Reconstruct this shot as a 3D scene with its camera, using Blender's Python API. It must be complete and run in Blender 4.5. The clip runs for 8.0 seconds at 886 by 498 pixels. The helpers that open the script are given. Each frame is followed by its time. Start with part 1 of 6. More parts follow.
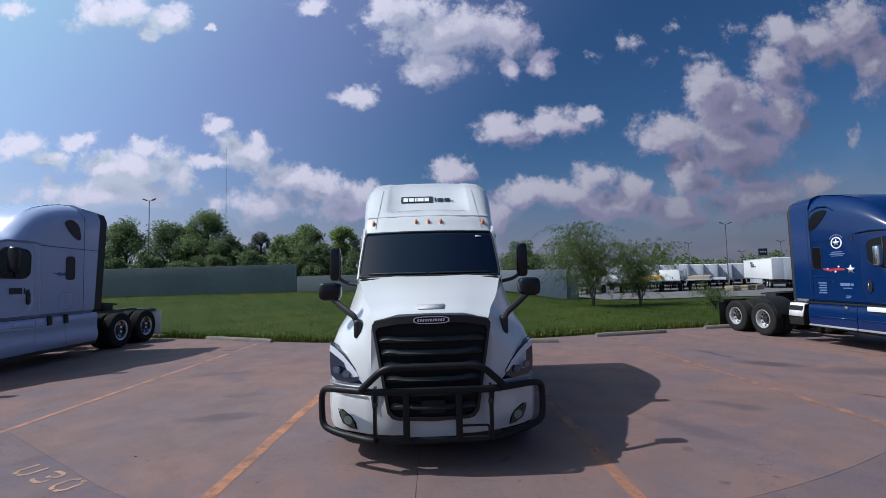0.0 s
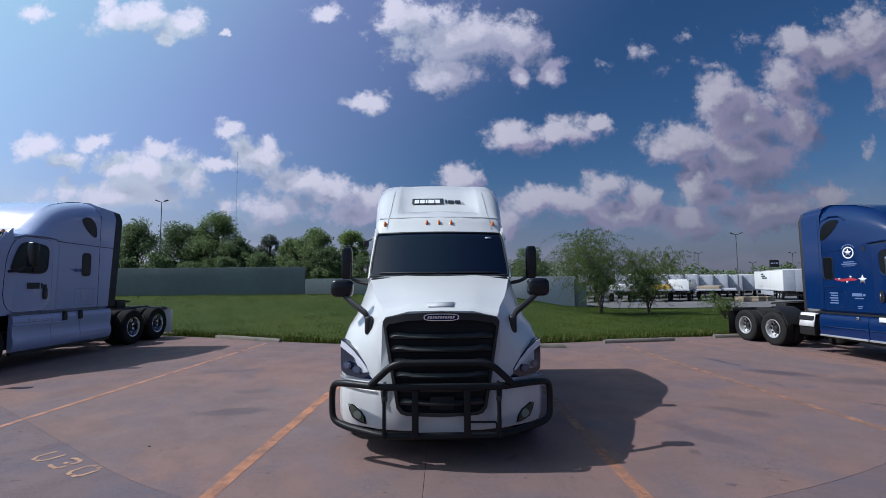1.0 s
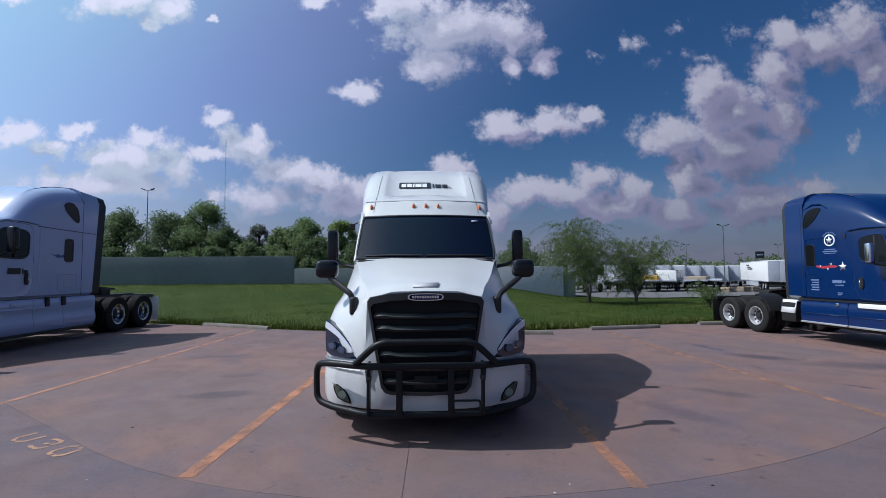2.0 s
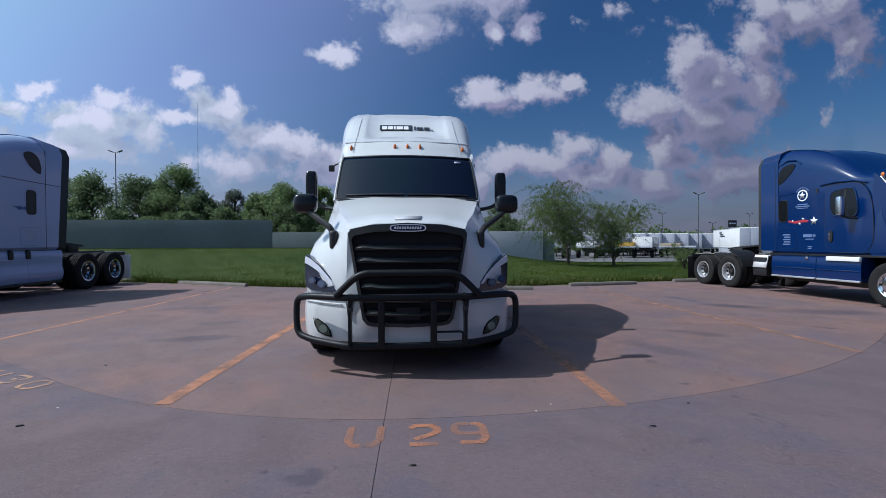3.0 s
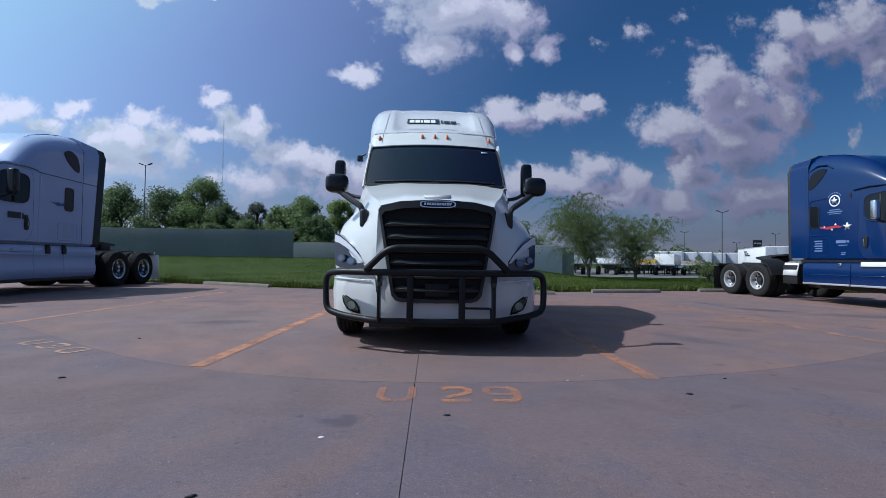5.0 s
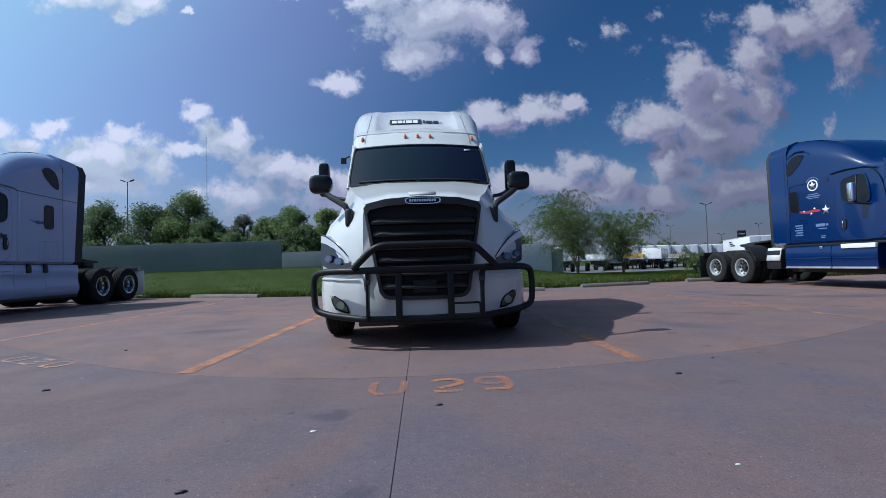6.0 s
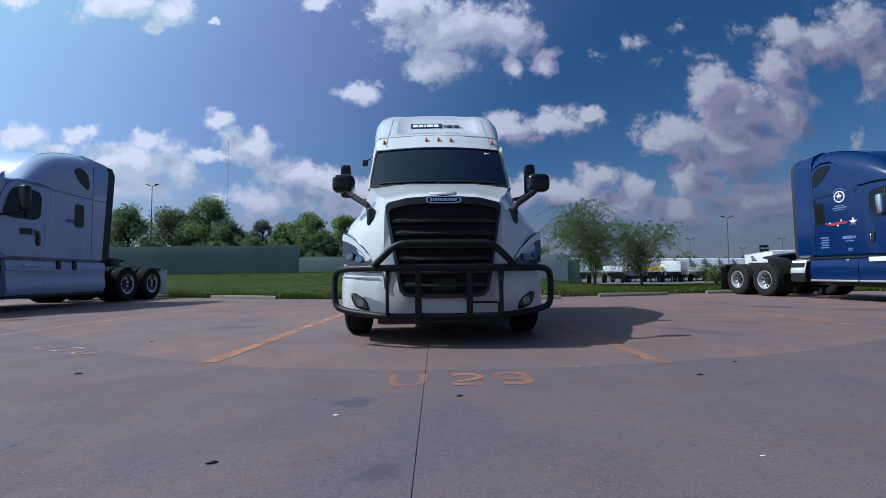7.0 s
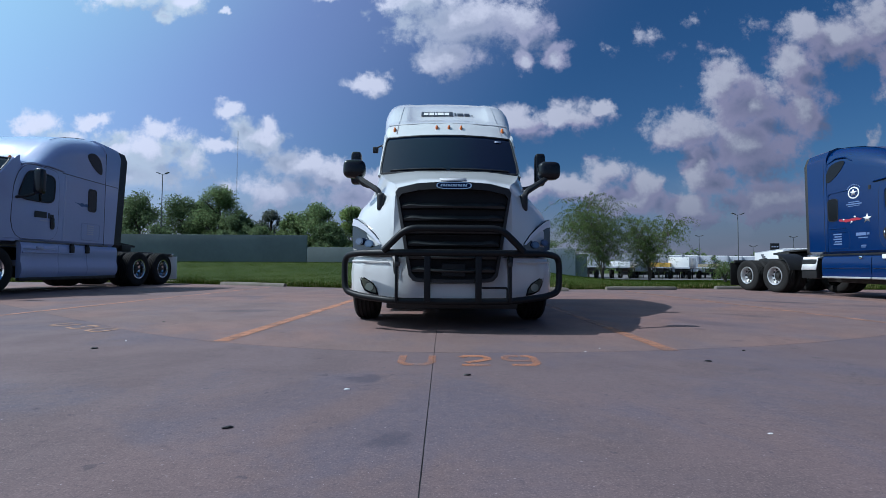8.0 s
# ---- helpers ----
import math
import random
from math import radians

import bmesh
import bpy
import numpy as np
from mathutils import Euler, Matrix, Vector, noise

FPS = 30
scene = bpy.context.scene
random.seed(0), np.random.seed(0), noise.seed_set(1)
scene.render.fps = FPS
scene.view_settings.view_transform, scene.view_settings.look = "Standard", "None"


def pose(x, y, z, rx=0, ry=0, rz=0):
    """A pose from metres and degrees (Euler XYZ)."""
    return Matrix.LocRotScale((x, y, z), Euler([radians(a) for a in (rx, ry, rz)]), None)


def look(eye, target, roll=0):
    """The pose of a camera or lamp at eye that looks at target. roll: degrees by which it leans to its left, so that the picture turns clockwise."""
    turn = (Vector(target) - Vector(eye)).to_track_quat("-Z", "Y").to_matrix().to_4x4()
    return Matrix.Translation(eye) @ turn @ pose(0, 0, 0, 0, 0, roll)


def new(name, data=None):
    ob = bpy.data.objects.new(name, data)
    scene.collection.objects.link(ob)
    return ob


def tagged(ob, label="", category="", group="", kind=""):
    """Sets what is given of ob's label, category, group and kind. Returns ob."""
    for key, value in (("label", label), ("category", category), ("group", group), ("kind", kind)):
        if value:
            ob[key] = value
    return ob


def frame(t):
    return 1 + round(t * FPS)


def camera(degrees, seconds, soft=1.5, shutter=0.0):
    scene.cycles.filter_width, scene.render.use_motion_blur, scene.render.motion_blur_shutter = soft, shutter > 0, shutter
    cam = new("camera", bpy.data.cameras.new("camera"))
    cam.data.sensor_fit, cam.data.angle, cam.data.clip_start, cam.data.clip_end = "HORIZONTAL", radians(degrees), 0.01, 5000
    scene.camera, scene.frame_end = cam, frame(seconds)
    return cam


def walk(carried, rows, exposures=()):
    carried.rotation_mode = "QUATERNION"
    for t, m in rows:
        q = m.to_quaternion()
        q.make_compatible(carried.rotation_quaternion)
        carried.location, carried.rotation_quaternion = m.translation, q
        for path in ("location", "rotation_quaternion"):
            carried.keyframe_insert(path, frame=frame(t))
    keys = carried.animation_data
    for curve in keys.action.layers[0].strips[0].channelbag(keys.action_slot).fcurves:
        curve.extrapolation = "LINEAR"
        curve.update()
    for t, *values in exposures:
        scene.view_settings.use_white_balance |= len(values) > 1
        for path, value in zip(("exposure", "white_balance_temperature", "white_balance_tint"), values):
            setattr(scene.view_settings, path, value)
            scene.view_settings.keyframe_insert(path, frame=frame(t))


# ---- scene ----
cam = camera(88.8, 8.0, soft=0.75)
PATH = [
    (0.0, pose(0.096, -5.133, 2.026, 93.417, 1.487, -0.813)),
    (0.5, pose(0.096, -5.151, 1.975, 93.427, 1.085, -0.901)),
    (1.0, pose(0.056, -5.217, 1.942, 94.199, 0.414, 0.074)),
    (1.2, pose(0.056, -5.217, 1.908, 93.897, 0.193, 0.167)),
    (2.3, pose(0.137, -5.206, 1.751, 92.140, 0.921, -1.918)),
    (2.5, pose(0.127, -5.231, 1.672, 91.075, 1.316, -2.378)),
    (3.0, pose(0.098, -5.099, 1.418, 89.167, 0.152, -3.575)),
    (3.5, pose(0.022, -5.111, 1.252, 90.148, -1.953, -3.099)),
    (4.0, pose(-0.034, -5.138, 1.160, 90.928, -2.048, -1.881)),
    (4.5, pose(-0.046, -5.136, 1.072, 90.013, -0.152, -0.807)),
    (4.7, pose(-0.035, -5.130, 1.032, 90.541, -0.815, -1.396)),
    (5.8, pose(-0.020, -5.109, 0.909, 91.968, 0.998, -2.180)),
    (6.0, pose(-0.000, -5.127, 0.889, 91.929, 1.868, -2.655)),
    (6.5, pose(-0.027, -5.126, 0.818, 92.020, 1.096, -1.928)),
    (7.0, pose(-0.052, -5.168, 0.781, 93.126, 0.631, -0.777)),
    (7.5, pose(-0.084, -5.202, 0.735, 92.893, -0.261, 0.109)),
    (8.0, pose(-0.079, -5.186, 0.698, 92.261, -0.387, 0.057)),
]
walk(cam, PATH, exposures=[(0.0, -0.19, 5800, 11), (1.2, -0.19, 5750, 11), (3.0, -0.20, 5550, 9), (4.5, -0.16, 5500, 8), (8.0, -0.16, 5400, 5)])

# ---- sky, sun ----
SUN_TO = Vector((-0.87, -0.015, 1.0)).normalized()
SUN_EL = math.asin(SUN_TO.z)
SUN_AZ = math.atan2(SUN_TO.x, SUN_TO.y)

sun_data = bpy.data.lights.new("sun", "SUN")
sun_data.energy, sun_data.angle, sun_data.color = 5.0, radians(0.5), (1.0, 0.93, 0.86)
sun = new("sun", sun_data)
sun.matrix_world = look((-60, -4, 64), Vector((-60, -4, 64)) - SUN_TO)

# Cloud banks: (u, v, half width, half height), u = x / y and v = z / y of the way to the cloud.
CLOUD_HIGH = [(0.036, 0.554, 0.161, 0.077), (0.011, 0.470, 0.092, 0.045), (-0.078, 0.609, 0.075, 0.045), (0.178, 0.551, 0.075, 0.053), (0.182, 0.472, 0.028, 0.026),
              (0.248, 0.470, 0.035, 0.032), (-0.265, 0.623, 0.046, 0.024), (-0.174, 0.403, 0.048, 0.022), (0.162, 0.331, 0.066, 0.036), (0.280, 0.335, 0.079, 0.036),
              (0.346, 0.358, 0.031, 0.014), (0.041, 0.235, 0.053, 0.031)]
CLOUD_WEST = [(-0.934, 0.632, 0.040, 0.024), (-0.710, 0.615, 0.106, 0.040), (-0.590, 0.594, 0.056, 0.042), (-0.634, 0.566, 0.028, 0.021), (-0.493, 0.578, 0.014, 0.009),
              (-0.910, 0.307, 0.057, 0.033), (-0.789, 0.320, 0.040, 0.018), (-0.847, 0.278, 0.054, 0.025), (-0.661, 0.254, 0.102, 0.053), (-0.634, 0.301, 0.040, 0.032),
              (-0.564, 0.224, 0.045, 0.033), (-0.735, 0.266, 0.052, 0.036), (-0.482, 0.347, 0.034, 0.028), (-0.447, 0.305, 0.040, 0.028)]
CLOUD_WEST_LOW = [(-0.509, 0.268, 0.057, 0.018), (-0.409, 0.284, 0.055, 0.046), (-0.393, 0.317, 0.020, 0.018), (-0.347, 0.231, 0.070, 0.041), (-0.297, 0.230, 0.035, 0.023),
                  (-0.247, 0.201, 0.070, 0.036), (-0.162, 0.191, 0.043, 0.036), (-0.375, 0.169, 0.097, 0.040), (-0.491, 0.166, 0.027, 0.025), (-0.722, 0.198, 0.173, 0.043),
                  (-0.198, 0.157, 0.083, 0.043)]
CLOUD_EAST = [(0.627, 0.423, 0.060, 0.048), (0.688, 0.367, 0.107, 0.076), (0.555, 0.307, 0.098, 0.049), (0.676, 0.273, 0.129, 0.075), (0.808, 0.356, 0.060, 0.079),
              (0.789, 0.468, 0.060, 0.053), (0.815, 0.537, 0.053, 0.048), (0.885, 0.520, 0.095, 0.064), (0.981, 0.561, 0.082, 0.065), (1.021, 0.463, 0.058, 0.083),
              (0.567, 0.239, 0.044, 0.059), (0.509, 0.284, 0.054, 0.029)]
CLOUD_EAST_LOW = [(0.357, 0.208, 0.056, 0.038), (0.446, 0.188, 0.051, 0.038), (0.279, 0.171, 0.076, 0.036), (0.193, 0.177, 0.058, 0.038), (0.399, 0.150, 0.115, 0.046),
                  (0.532, 0.134, 0.102, 0.046), (0.857, 0.187, 0.049, 0.039), (0.726, 0.155, 0.141, 0.059), (0.139, 0.139, 0.050, 0.046), (0.599, 0.187, 0.077, 0.046)]
CLOUD_THIN = [(0.455, 0.520, 0.045, 0.034), (0.505, 0.487, 0.085, 0.026), (0.590, 0.488, 0.080, 0.022), (0.557, 0.566, 0.040, 0.030), (0.687, 0.542, 0.055, 0.050),
              (0.364, 0.491, 0.042, 0.020), (-0.174, 0.552, 0.024, 0.030), (-0.133, 0.429, 0.034, 0.020), (0.966, 0.282, 0.028, 0.045)]


class Graph:
    """Small helper to wire shader nodes."""

    def __init__(self, tree):
        self.tree = tree

    def put(self, n, i, v):
        if isinstance(v, bpy.types.NodeSocket):
            self.tree.links.new(v, n.inputs[i])
        else:
            n.inputs[i].default_value = v

    def math(self, op, a, b=0.0, c=None, clamp=False):
        n = self.tree.nodes.new("ShaderNodeMath")
        n.operation, n.use_clamp = op, clamp
        self.put(n, 0, a)
        self.put(n, 1, b)
        if c is not None:
            self.put(n, 2, c)
        return n.outputs[0]

    def vec(self, op, a, b=(0, 0, 0), out=0):
        n = self.tree.nodes.new("ShaderNodeVectorMath")
        n.operation = op
        self.put(n, 0, a)
        if op == "SCALE":
            self.put(n, 3, b)
        else:
            self.put(n, 1, b)
        return n.outputs[out]

    def noise(self, v, scale, detail=4.0, rough=0.55, distort=0.0):
        n = self.tree.nodes.new("ShaderNodeTexNoise")
        if v is not None:
            self.put(n, "Vector", v)
        self.put(n, "Scale", scale)
        self.put(n, "Detail", detail)
        self.put(n, "Roughness", rough)
        self.put(n, "Distortion", distort)
        return n

    def range(self, v, a, b, c=0.0, d=1.0, smooth=False):
        n = self.tree.nodes.new("ShaderNodeMapRange")
        n.interpolation_type = "SMOOTHSTEP" if smooth else "LINEAR"
        for i, k in enumerate((v, a, b, c, d)):
            self.put(n, i, k)
        return n.outputs[0]

    def mix(self, f, a, b, blend="MIX"):
        n = self.tree.nodes.new("ShaderNodeMix")
        n.data_type, n.blend_type = "RGBA", blend
        self.put(n, 0, f)
        self.put(n, 6, a if isinstance(a, bpy.types.NodeSocket) else (*a, 1))
        self.put(n, 7, b if isinstance(b, bpy.types.NodeSocket) else (*b, 1))
        return n.outputs[2]


def cloud_field():
    """Group: place in the sky's (u, v) plane to the depth of cloud there."""
    tree = bpy.data.node_groups.new("cloud_field", "ShaderNodeTree")
    tree.interface.new_socket("Place", in_out="INPUT", socket_type="NodeSocketVector")
    tree.interface.new_socket("Depth", in_out="OUTPUT", socket_type="NodeSocketFloat")
    tree.interface.new_socket("Body", in_out="OUTPUT", socket_type="NodeSocketFloat")
    g = Graph(tree)
    inp, out = tree.nodes.new("NodeGroupInput"), tree.nodes.new("NodeGroupOutput")
    p = inp.outputs[0]
    warp = g.noise(p, 13.0, 4.0, 0.6).outputs["Color"]
    q = g.vec("ADD", p, g.vec("SCALE", g.vec("SUBTRACT", warp, (0.5, 0.5, 0.5)), 0.07))
    best = None
    for bank, full, fall in ((CLOUD_HIGH, 1.02, 1.0), (CLOUD_WEST, 1.02, 1.0), (CLOUD_WEST_LOW, 1.05, 1.0), (CLOUD_EAST, 1.08, 1.0), (CLOUD_EAST_LOW, 1.08, 1.0), (CLOUD_THIN, 0.10, 0.55)):
        for u, v, a, b in bank:
            d = g.vec("LENGTH", g.vec("DIVIDE", g.vec("SUBTRACT", q, (u, v, 0)), (a / fall, b / fall, 1)), out=1)
            d = g.math("SUBTRACT", full, d)
            best = d if best is None else g.math("SMOOTH_MAX", best, d, 0.35)
    # the bank of cloud low over the horizon
    sep = tree.nodes.new("ShaderNodeSeparateXYZ")
    g.put(sep, 0, p)
    low = g.range(sep.outputs[1], 0.02, 0.12, -0.1, -0.7)
    best = g.math("MAXIMUM", best, low)
    g.put(out, 1, best)
    # billows: rounded heads at several sizes, broken by drifting wisps
    bend = g.vec("ADD", p, g.vec("SCALE", g.noise(p, 30.0, 4.0, 0.6).outputs["Color"], 0.03))
    puff = tree.nodes.new("ShaderNodeTexVoronoi")
    puff.feature = "SMOOTH_F1"
    puff.normalize = True
    for key, val in (("Vector", bend), ("Scale", 24.0), ("Detail", 3.0), ("Roughness", 0.55), ("Smoothness", 0.4)):
        g.put(puff, key, val)
    f = g.noise(p, 15.0, 8.0, 0.62).outputs["Fac"]
    edge = g.range(best, 0.1, 0.9, 1.0, 0.6, True)
    wisp = g.noise(p, 55.0, 6.0, 0.68, 0.4).outputs["Fac"]
    rough = g.math("MULTIPLY_ADD", g.math("SUBTRACT", 0.30, puff.outputs["Distance"]), 1.5, g.math("MULTIPLY", g.math("SUBTRACT", f, 0.5), 2.2))
    rough = g.math("MULTIPLY_ADD", g.math("SUBTRACT", wisp, 0.5), 0.75, rough)
    best = g.math("MULTIPLY_ADD", rough, edge, best)
    g.put(out, 0, best)
    return tree


world = bpy.data.worlds.new("sky")
scene.world = world
world.use_nodes = True
wt = world.node_tree
wt.nodes.clear()
g = Graph(wt)
sky = wt.nodes.new("ShaderNodeTexSky")
sky.sky_type, sky.sun_disc, sky.sun_elevation, sky.sun_rotation = "NISHITA", False, SUN_EL, SUN_AZ
sky.air_density, sky.dust_density, sky.ozone_density, sky.altitude = 1.0, 2.2, 3.0, 300
way = wt.nodes.new("ShaderNodeTexCoord").outputs["Generated"]
sep = wt.nodes.new("ShaderNodeSeparateXYZ")
g.put(sep, 0, way)
ahead = g.math("MAXIMUM", g.math("ABSOLUTE", sep.outputs[1]), 0.05)
com = wt.nodes.new("ShaderNodeCombineXYZ")
g.put(com, 0, g.math("DIVIDE", sep.outputs[0], ahead))
g.put(com, 1, g.math("DIVIDE", sep.outputs[2], ahead))
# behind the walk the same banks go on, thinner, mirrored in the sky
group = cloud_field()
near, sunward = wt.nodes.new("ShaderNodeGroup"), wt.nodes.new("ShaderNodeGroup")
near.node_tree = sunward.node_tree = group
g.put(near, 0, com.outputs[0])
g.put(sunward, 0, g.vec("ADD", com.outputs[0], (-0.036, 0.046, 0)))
cover = g.range(near.outputs[0], -0.22, 0.62, 0, 1, True)
cover = g.math("MULTIPLY", cover, g.range(sep.outputs[1], -0.35, 0.0, 0.3, 1.0, True))
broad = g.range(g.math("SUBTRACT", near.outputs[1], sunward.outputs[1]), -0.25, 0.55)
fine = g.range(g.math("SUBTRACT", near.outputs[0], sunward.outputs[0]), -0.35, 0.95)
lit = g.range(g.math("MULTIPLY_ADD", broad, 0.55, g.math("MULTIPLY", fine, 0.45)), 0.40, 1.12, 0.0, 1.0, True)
thick = g.range(g.math("MULTIPLY_ADD", near.outputs[1], 0.75, g.math("MULTIPLY", near.outputs[0], 0.25)), 0.42, 1.30, 0, 0.9, True)
sunny = g.range(g.vec("DOT_PRODUCT", way, tuple(SUN_TO), out=1), 0.05, 0.6, 0, 1, True)
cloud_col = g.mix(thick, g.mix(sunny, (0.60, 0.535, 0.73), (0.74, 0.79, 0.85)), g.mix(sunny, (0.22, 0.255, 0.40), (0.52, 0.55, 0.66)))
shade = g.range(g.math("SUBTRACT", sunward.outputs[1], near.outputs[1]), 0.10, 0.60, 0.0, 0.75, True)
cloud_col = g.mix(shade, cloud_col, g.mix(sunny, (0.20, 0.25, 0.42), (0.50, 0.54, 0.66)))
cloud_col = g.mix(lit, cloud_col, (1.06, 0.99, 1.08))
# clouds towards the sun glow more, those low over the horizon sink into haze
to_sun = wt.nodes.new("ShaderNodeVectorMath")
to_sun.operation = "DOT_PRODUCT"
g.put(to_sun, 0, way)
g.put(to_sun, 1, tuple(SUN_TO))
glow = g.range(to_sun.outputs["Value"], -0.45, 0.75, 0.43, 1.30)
veil = g.range(sep.outputs[2], 0.02, 0.22, 0.72, 0.0, True)
cloud_col = g.mix(veil, cloud_col, (0.47, 0.46, 0.64))
back_sky, back_cloud = wt.nodes.new("ShaderNodeBackground"), wt.nodes.new("ShaderNodeBackground")
deep = wt.nodes.new("ShaderNodeHueSaturation")
g.put(deep, "Saturation", 1.27)
g.put(deep, "Hue", 0.503)
g.put(deep, "Color", sky.outputs[0])
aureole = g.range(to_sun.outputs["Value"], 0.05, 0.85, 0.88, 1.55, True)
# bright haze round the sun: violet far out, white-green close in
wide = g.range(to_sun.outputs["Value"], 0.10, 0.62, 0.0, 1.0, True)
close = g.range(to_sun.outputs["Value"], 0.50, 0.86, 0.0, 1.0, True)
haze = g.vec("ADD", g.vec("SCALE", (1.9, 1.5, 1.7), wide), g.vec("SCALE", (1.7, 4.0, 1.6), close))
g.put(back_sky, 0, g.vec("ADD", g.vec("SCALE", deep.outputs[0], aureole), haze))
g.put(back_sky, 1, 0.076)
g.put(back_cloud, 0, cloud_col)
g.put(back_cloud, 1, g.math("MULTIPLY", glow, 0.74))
mixer, world_out = wt.nodes.new("ShaderNodeMixShader"), wt.nodes.new("ShaderNodeOutputWorld")
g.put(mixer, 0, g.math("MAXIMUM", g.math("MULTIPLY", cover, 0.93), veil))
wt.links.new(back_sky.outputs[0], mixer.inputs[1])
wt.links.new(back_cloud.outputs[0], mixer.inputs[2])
wt.links.new(mixer.outputs[0], world_out.inputs[0])


# ---- materials ----
def material(name, color, rough=0.5, metal=0.0, coat=0.0, vary=0.0, scale=6.0, bump=0.0, bump_scale=60.0, dark=None, per_piece=0.0, island=0.0,
             specular=0.5):
    """A painted, rubber, metal or stone surface: colour with stains at two scales, grain in the gloss, fine relief."""
    m = bpy.data.materials.new(name)
    m.use_nodes = True
    t = m.node_tree
    b = t.nodes["Principled BSDF"]
    k = Graph(t)
    place = t.nodes.new("ShaderNodeTexCoord").outputs["Object"]
    col = t.nodes.new("ShaderNodeRGB").outputs[0]
    col.default_value = (*color, 1)
    if vary:
        big = k.noise(place, scale, 5.0, 0.6).outputs["Fac"]
        small = k.noise(place, scale * 9, 4.0, 0.6).outputs["Fac"]
        fac = k.range(k.math("MULTIPLY_ADD", small, 0.4, k.math("MULTIPLY", big, 0.6)), 0.35, 0.68, 0.0, vary, True)
        col = k.mix(fac, col, dark or tuple(c * 0.35 for c in color))
        k.put(b, "Roughness", k.range(big, 0.3, 0.7, rough * 0.85, min(1, rough * 1.2)))
    else:
        k.put(b, "Roughness", rough)
    if per_piece or island:
        src = t.nodes.new("ShaderNodeObjectInfo").outputs["Random"] if per_piece else t.nodes.new("ShaderNodeNewGeometry").outputs["Random Per Island"]
        amount = per_piece or island
        bright = t.nodes.new("ShaderNodeHueSaturation")
        k.put(bright, "Value", k.range(src, 0, 1, 1 - amount, 1 + amount))
        k.put(bright, "Hue", k.range(src, 0, 1, 0.5 - 0.03 * amount, 0.5 + 0.03 * amount))
        k.put(bright, "Color", col)
        col = bright.outputs[0]
    k.put(b, "Base Color", col)
    k.put(b, "Metallic", metal)
    k.put(b, "Coat Weight", coat)
    k.put(b, "Coat Roughness", 0.06)
    k.put(b, "Specular IOR Level", specular)
    if bump:
        bn = t.nodes.new("ShaderNodeBump")
        k.put(bn, "Strength", bump)
        k.put(bn, "Distance", 0.01)
        k.put(bn, "Height", k.noise(place, bump_scale, 5.0, 0.6).outputs["Fac"])
        k.put(b, "Normal", bn.outputs[0])
    return m


def leafy(name, color, spread):
    """Leaves and blades: matt, a little light shining through, each piece of its own shade."""
    m = bpy.data.materials.new(name)
    m.use_nodes = True
    t = m.node_tree
    b, out = t.nodes["Principled BSDF"], t.nodes["Material Output"]
    k = Graph(t)
    src = t.nodes.new("ShaderNodeNewGeometry").outputs["Random Per Island"]
    tone = t.nodes.new("ShaderNodeHueSaturation")
    k.put(tone, "Hue", k.range(src, 0, 1, 0.485, 0.515))
    k.put(tone, "Value", k.range(src, 0, 1, 1 - spread, 1 + spread))
    k.put(tone, "Color", (*color, 1))
    k.put(b, "Base Color", tone.outputs[0])
    k.put(b, "Roughness", 0.6)
    k.put(b, "Specular IOR Level", 0.08)
    thin = t.nodes.new("ShaderNodeBsdfTranslucent")
    k.put(thin, "Color", tone.outputs[0])
    both = t.nodes.new("ShaderNodeMixShader")
    k.put(both, 0, 0.45)
    t.links.new(b.outputs[0], both.inputs[1])
    t.links.new(thin.outputs[0], both.inputs[2])
    t.links.new(both.outputs[0], out.inputs[0])
    return m


def glass(name, tint, rough=0.02, ior=1.45, clear=1.0):
    m = bpy.data.materials.new(name)
    m.use_nodes = True
    b = m.node_tree.nodes["Principled BSDF"]
    b.inputs["Base Color"].default_value = (*tint, 1)
    b.inputs["Transmission Weight"].default_value = clear
    b.inputs["Roughness"].default_value = rough
    b.inputs["IOR"].default_value = ior
    return m


WHITE = material("white_truck_paint", (0.595, 0.605, 0.60), 0.24, coat=0.5)
# silver-white truck: the blue shade of its near flank is mixed into this base
SHADED_SILVER = material("shaded_pale_truck_paint", (0.35, 0.415, 0.64), 0.2, coat=0.6, vary=0.15, scale=1.6, dark=(0.30, 0.34, 0.48))
BLUE = material("blue_truck_paint", (0.001, 0.017, 0.088), 0.2, coat=0.4, vary=0.12, scale=1.8, dark=(0.002, 0.018, 0.07))
BLACK = material("black_plastic", (0.010, 0.010, 0.011), 0.5, vary=0.3, scale=7, dark=(0.02, 0.02, 0.021), bump=0.15, bump_scale=300)
GLOSS_BLACK = material("gloss_black", (0.006, 0.007, 0.009), 0.16, specular=0.4)
SLAT = material("slat_plastic", (0.009, 0.011, 0.013), 0.36, vary=0.3, scale=5, dark=(0.016, 0.018, 0.02))
MATT_BLACK = material("matt_black", (0.011, 0.012, 0.014), 0.6, vary=0.3, scale=8, dark=(0.012, 0.012, 0.012), specular=0.2)
LAMP_BODY = material("lamp_body", (0.007, 0.013, 0.034), 0.12, coat=0.5)
PROJECTOR = material("projector_glass", (0.09, 0.115, 0.19), 0.10, metal=0.6, coat=0.8)
PROJECTOR_RIM = material("projector_rim", (0.05, 0.07, 0.13), 0.15, metal=0.5, coat=0.5)
DAY_LAMP = material("daylight_strip", (0.62, 0.63, 0.70), 0.2, coat=0.6)
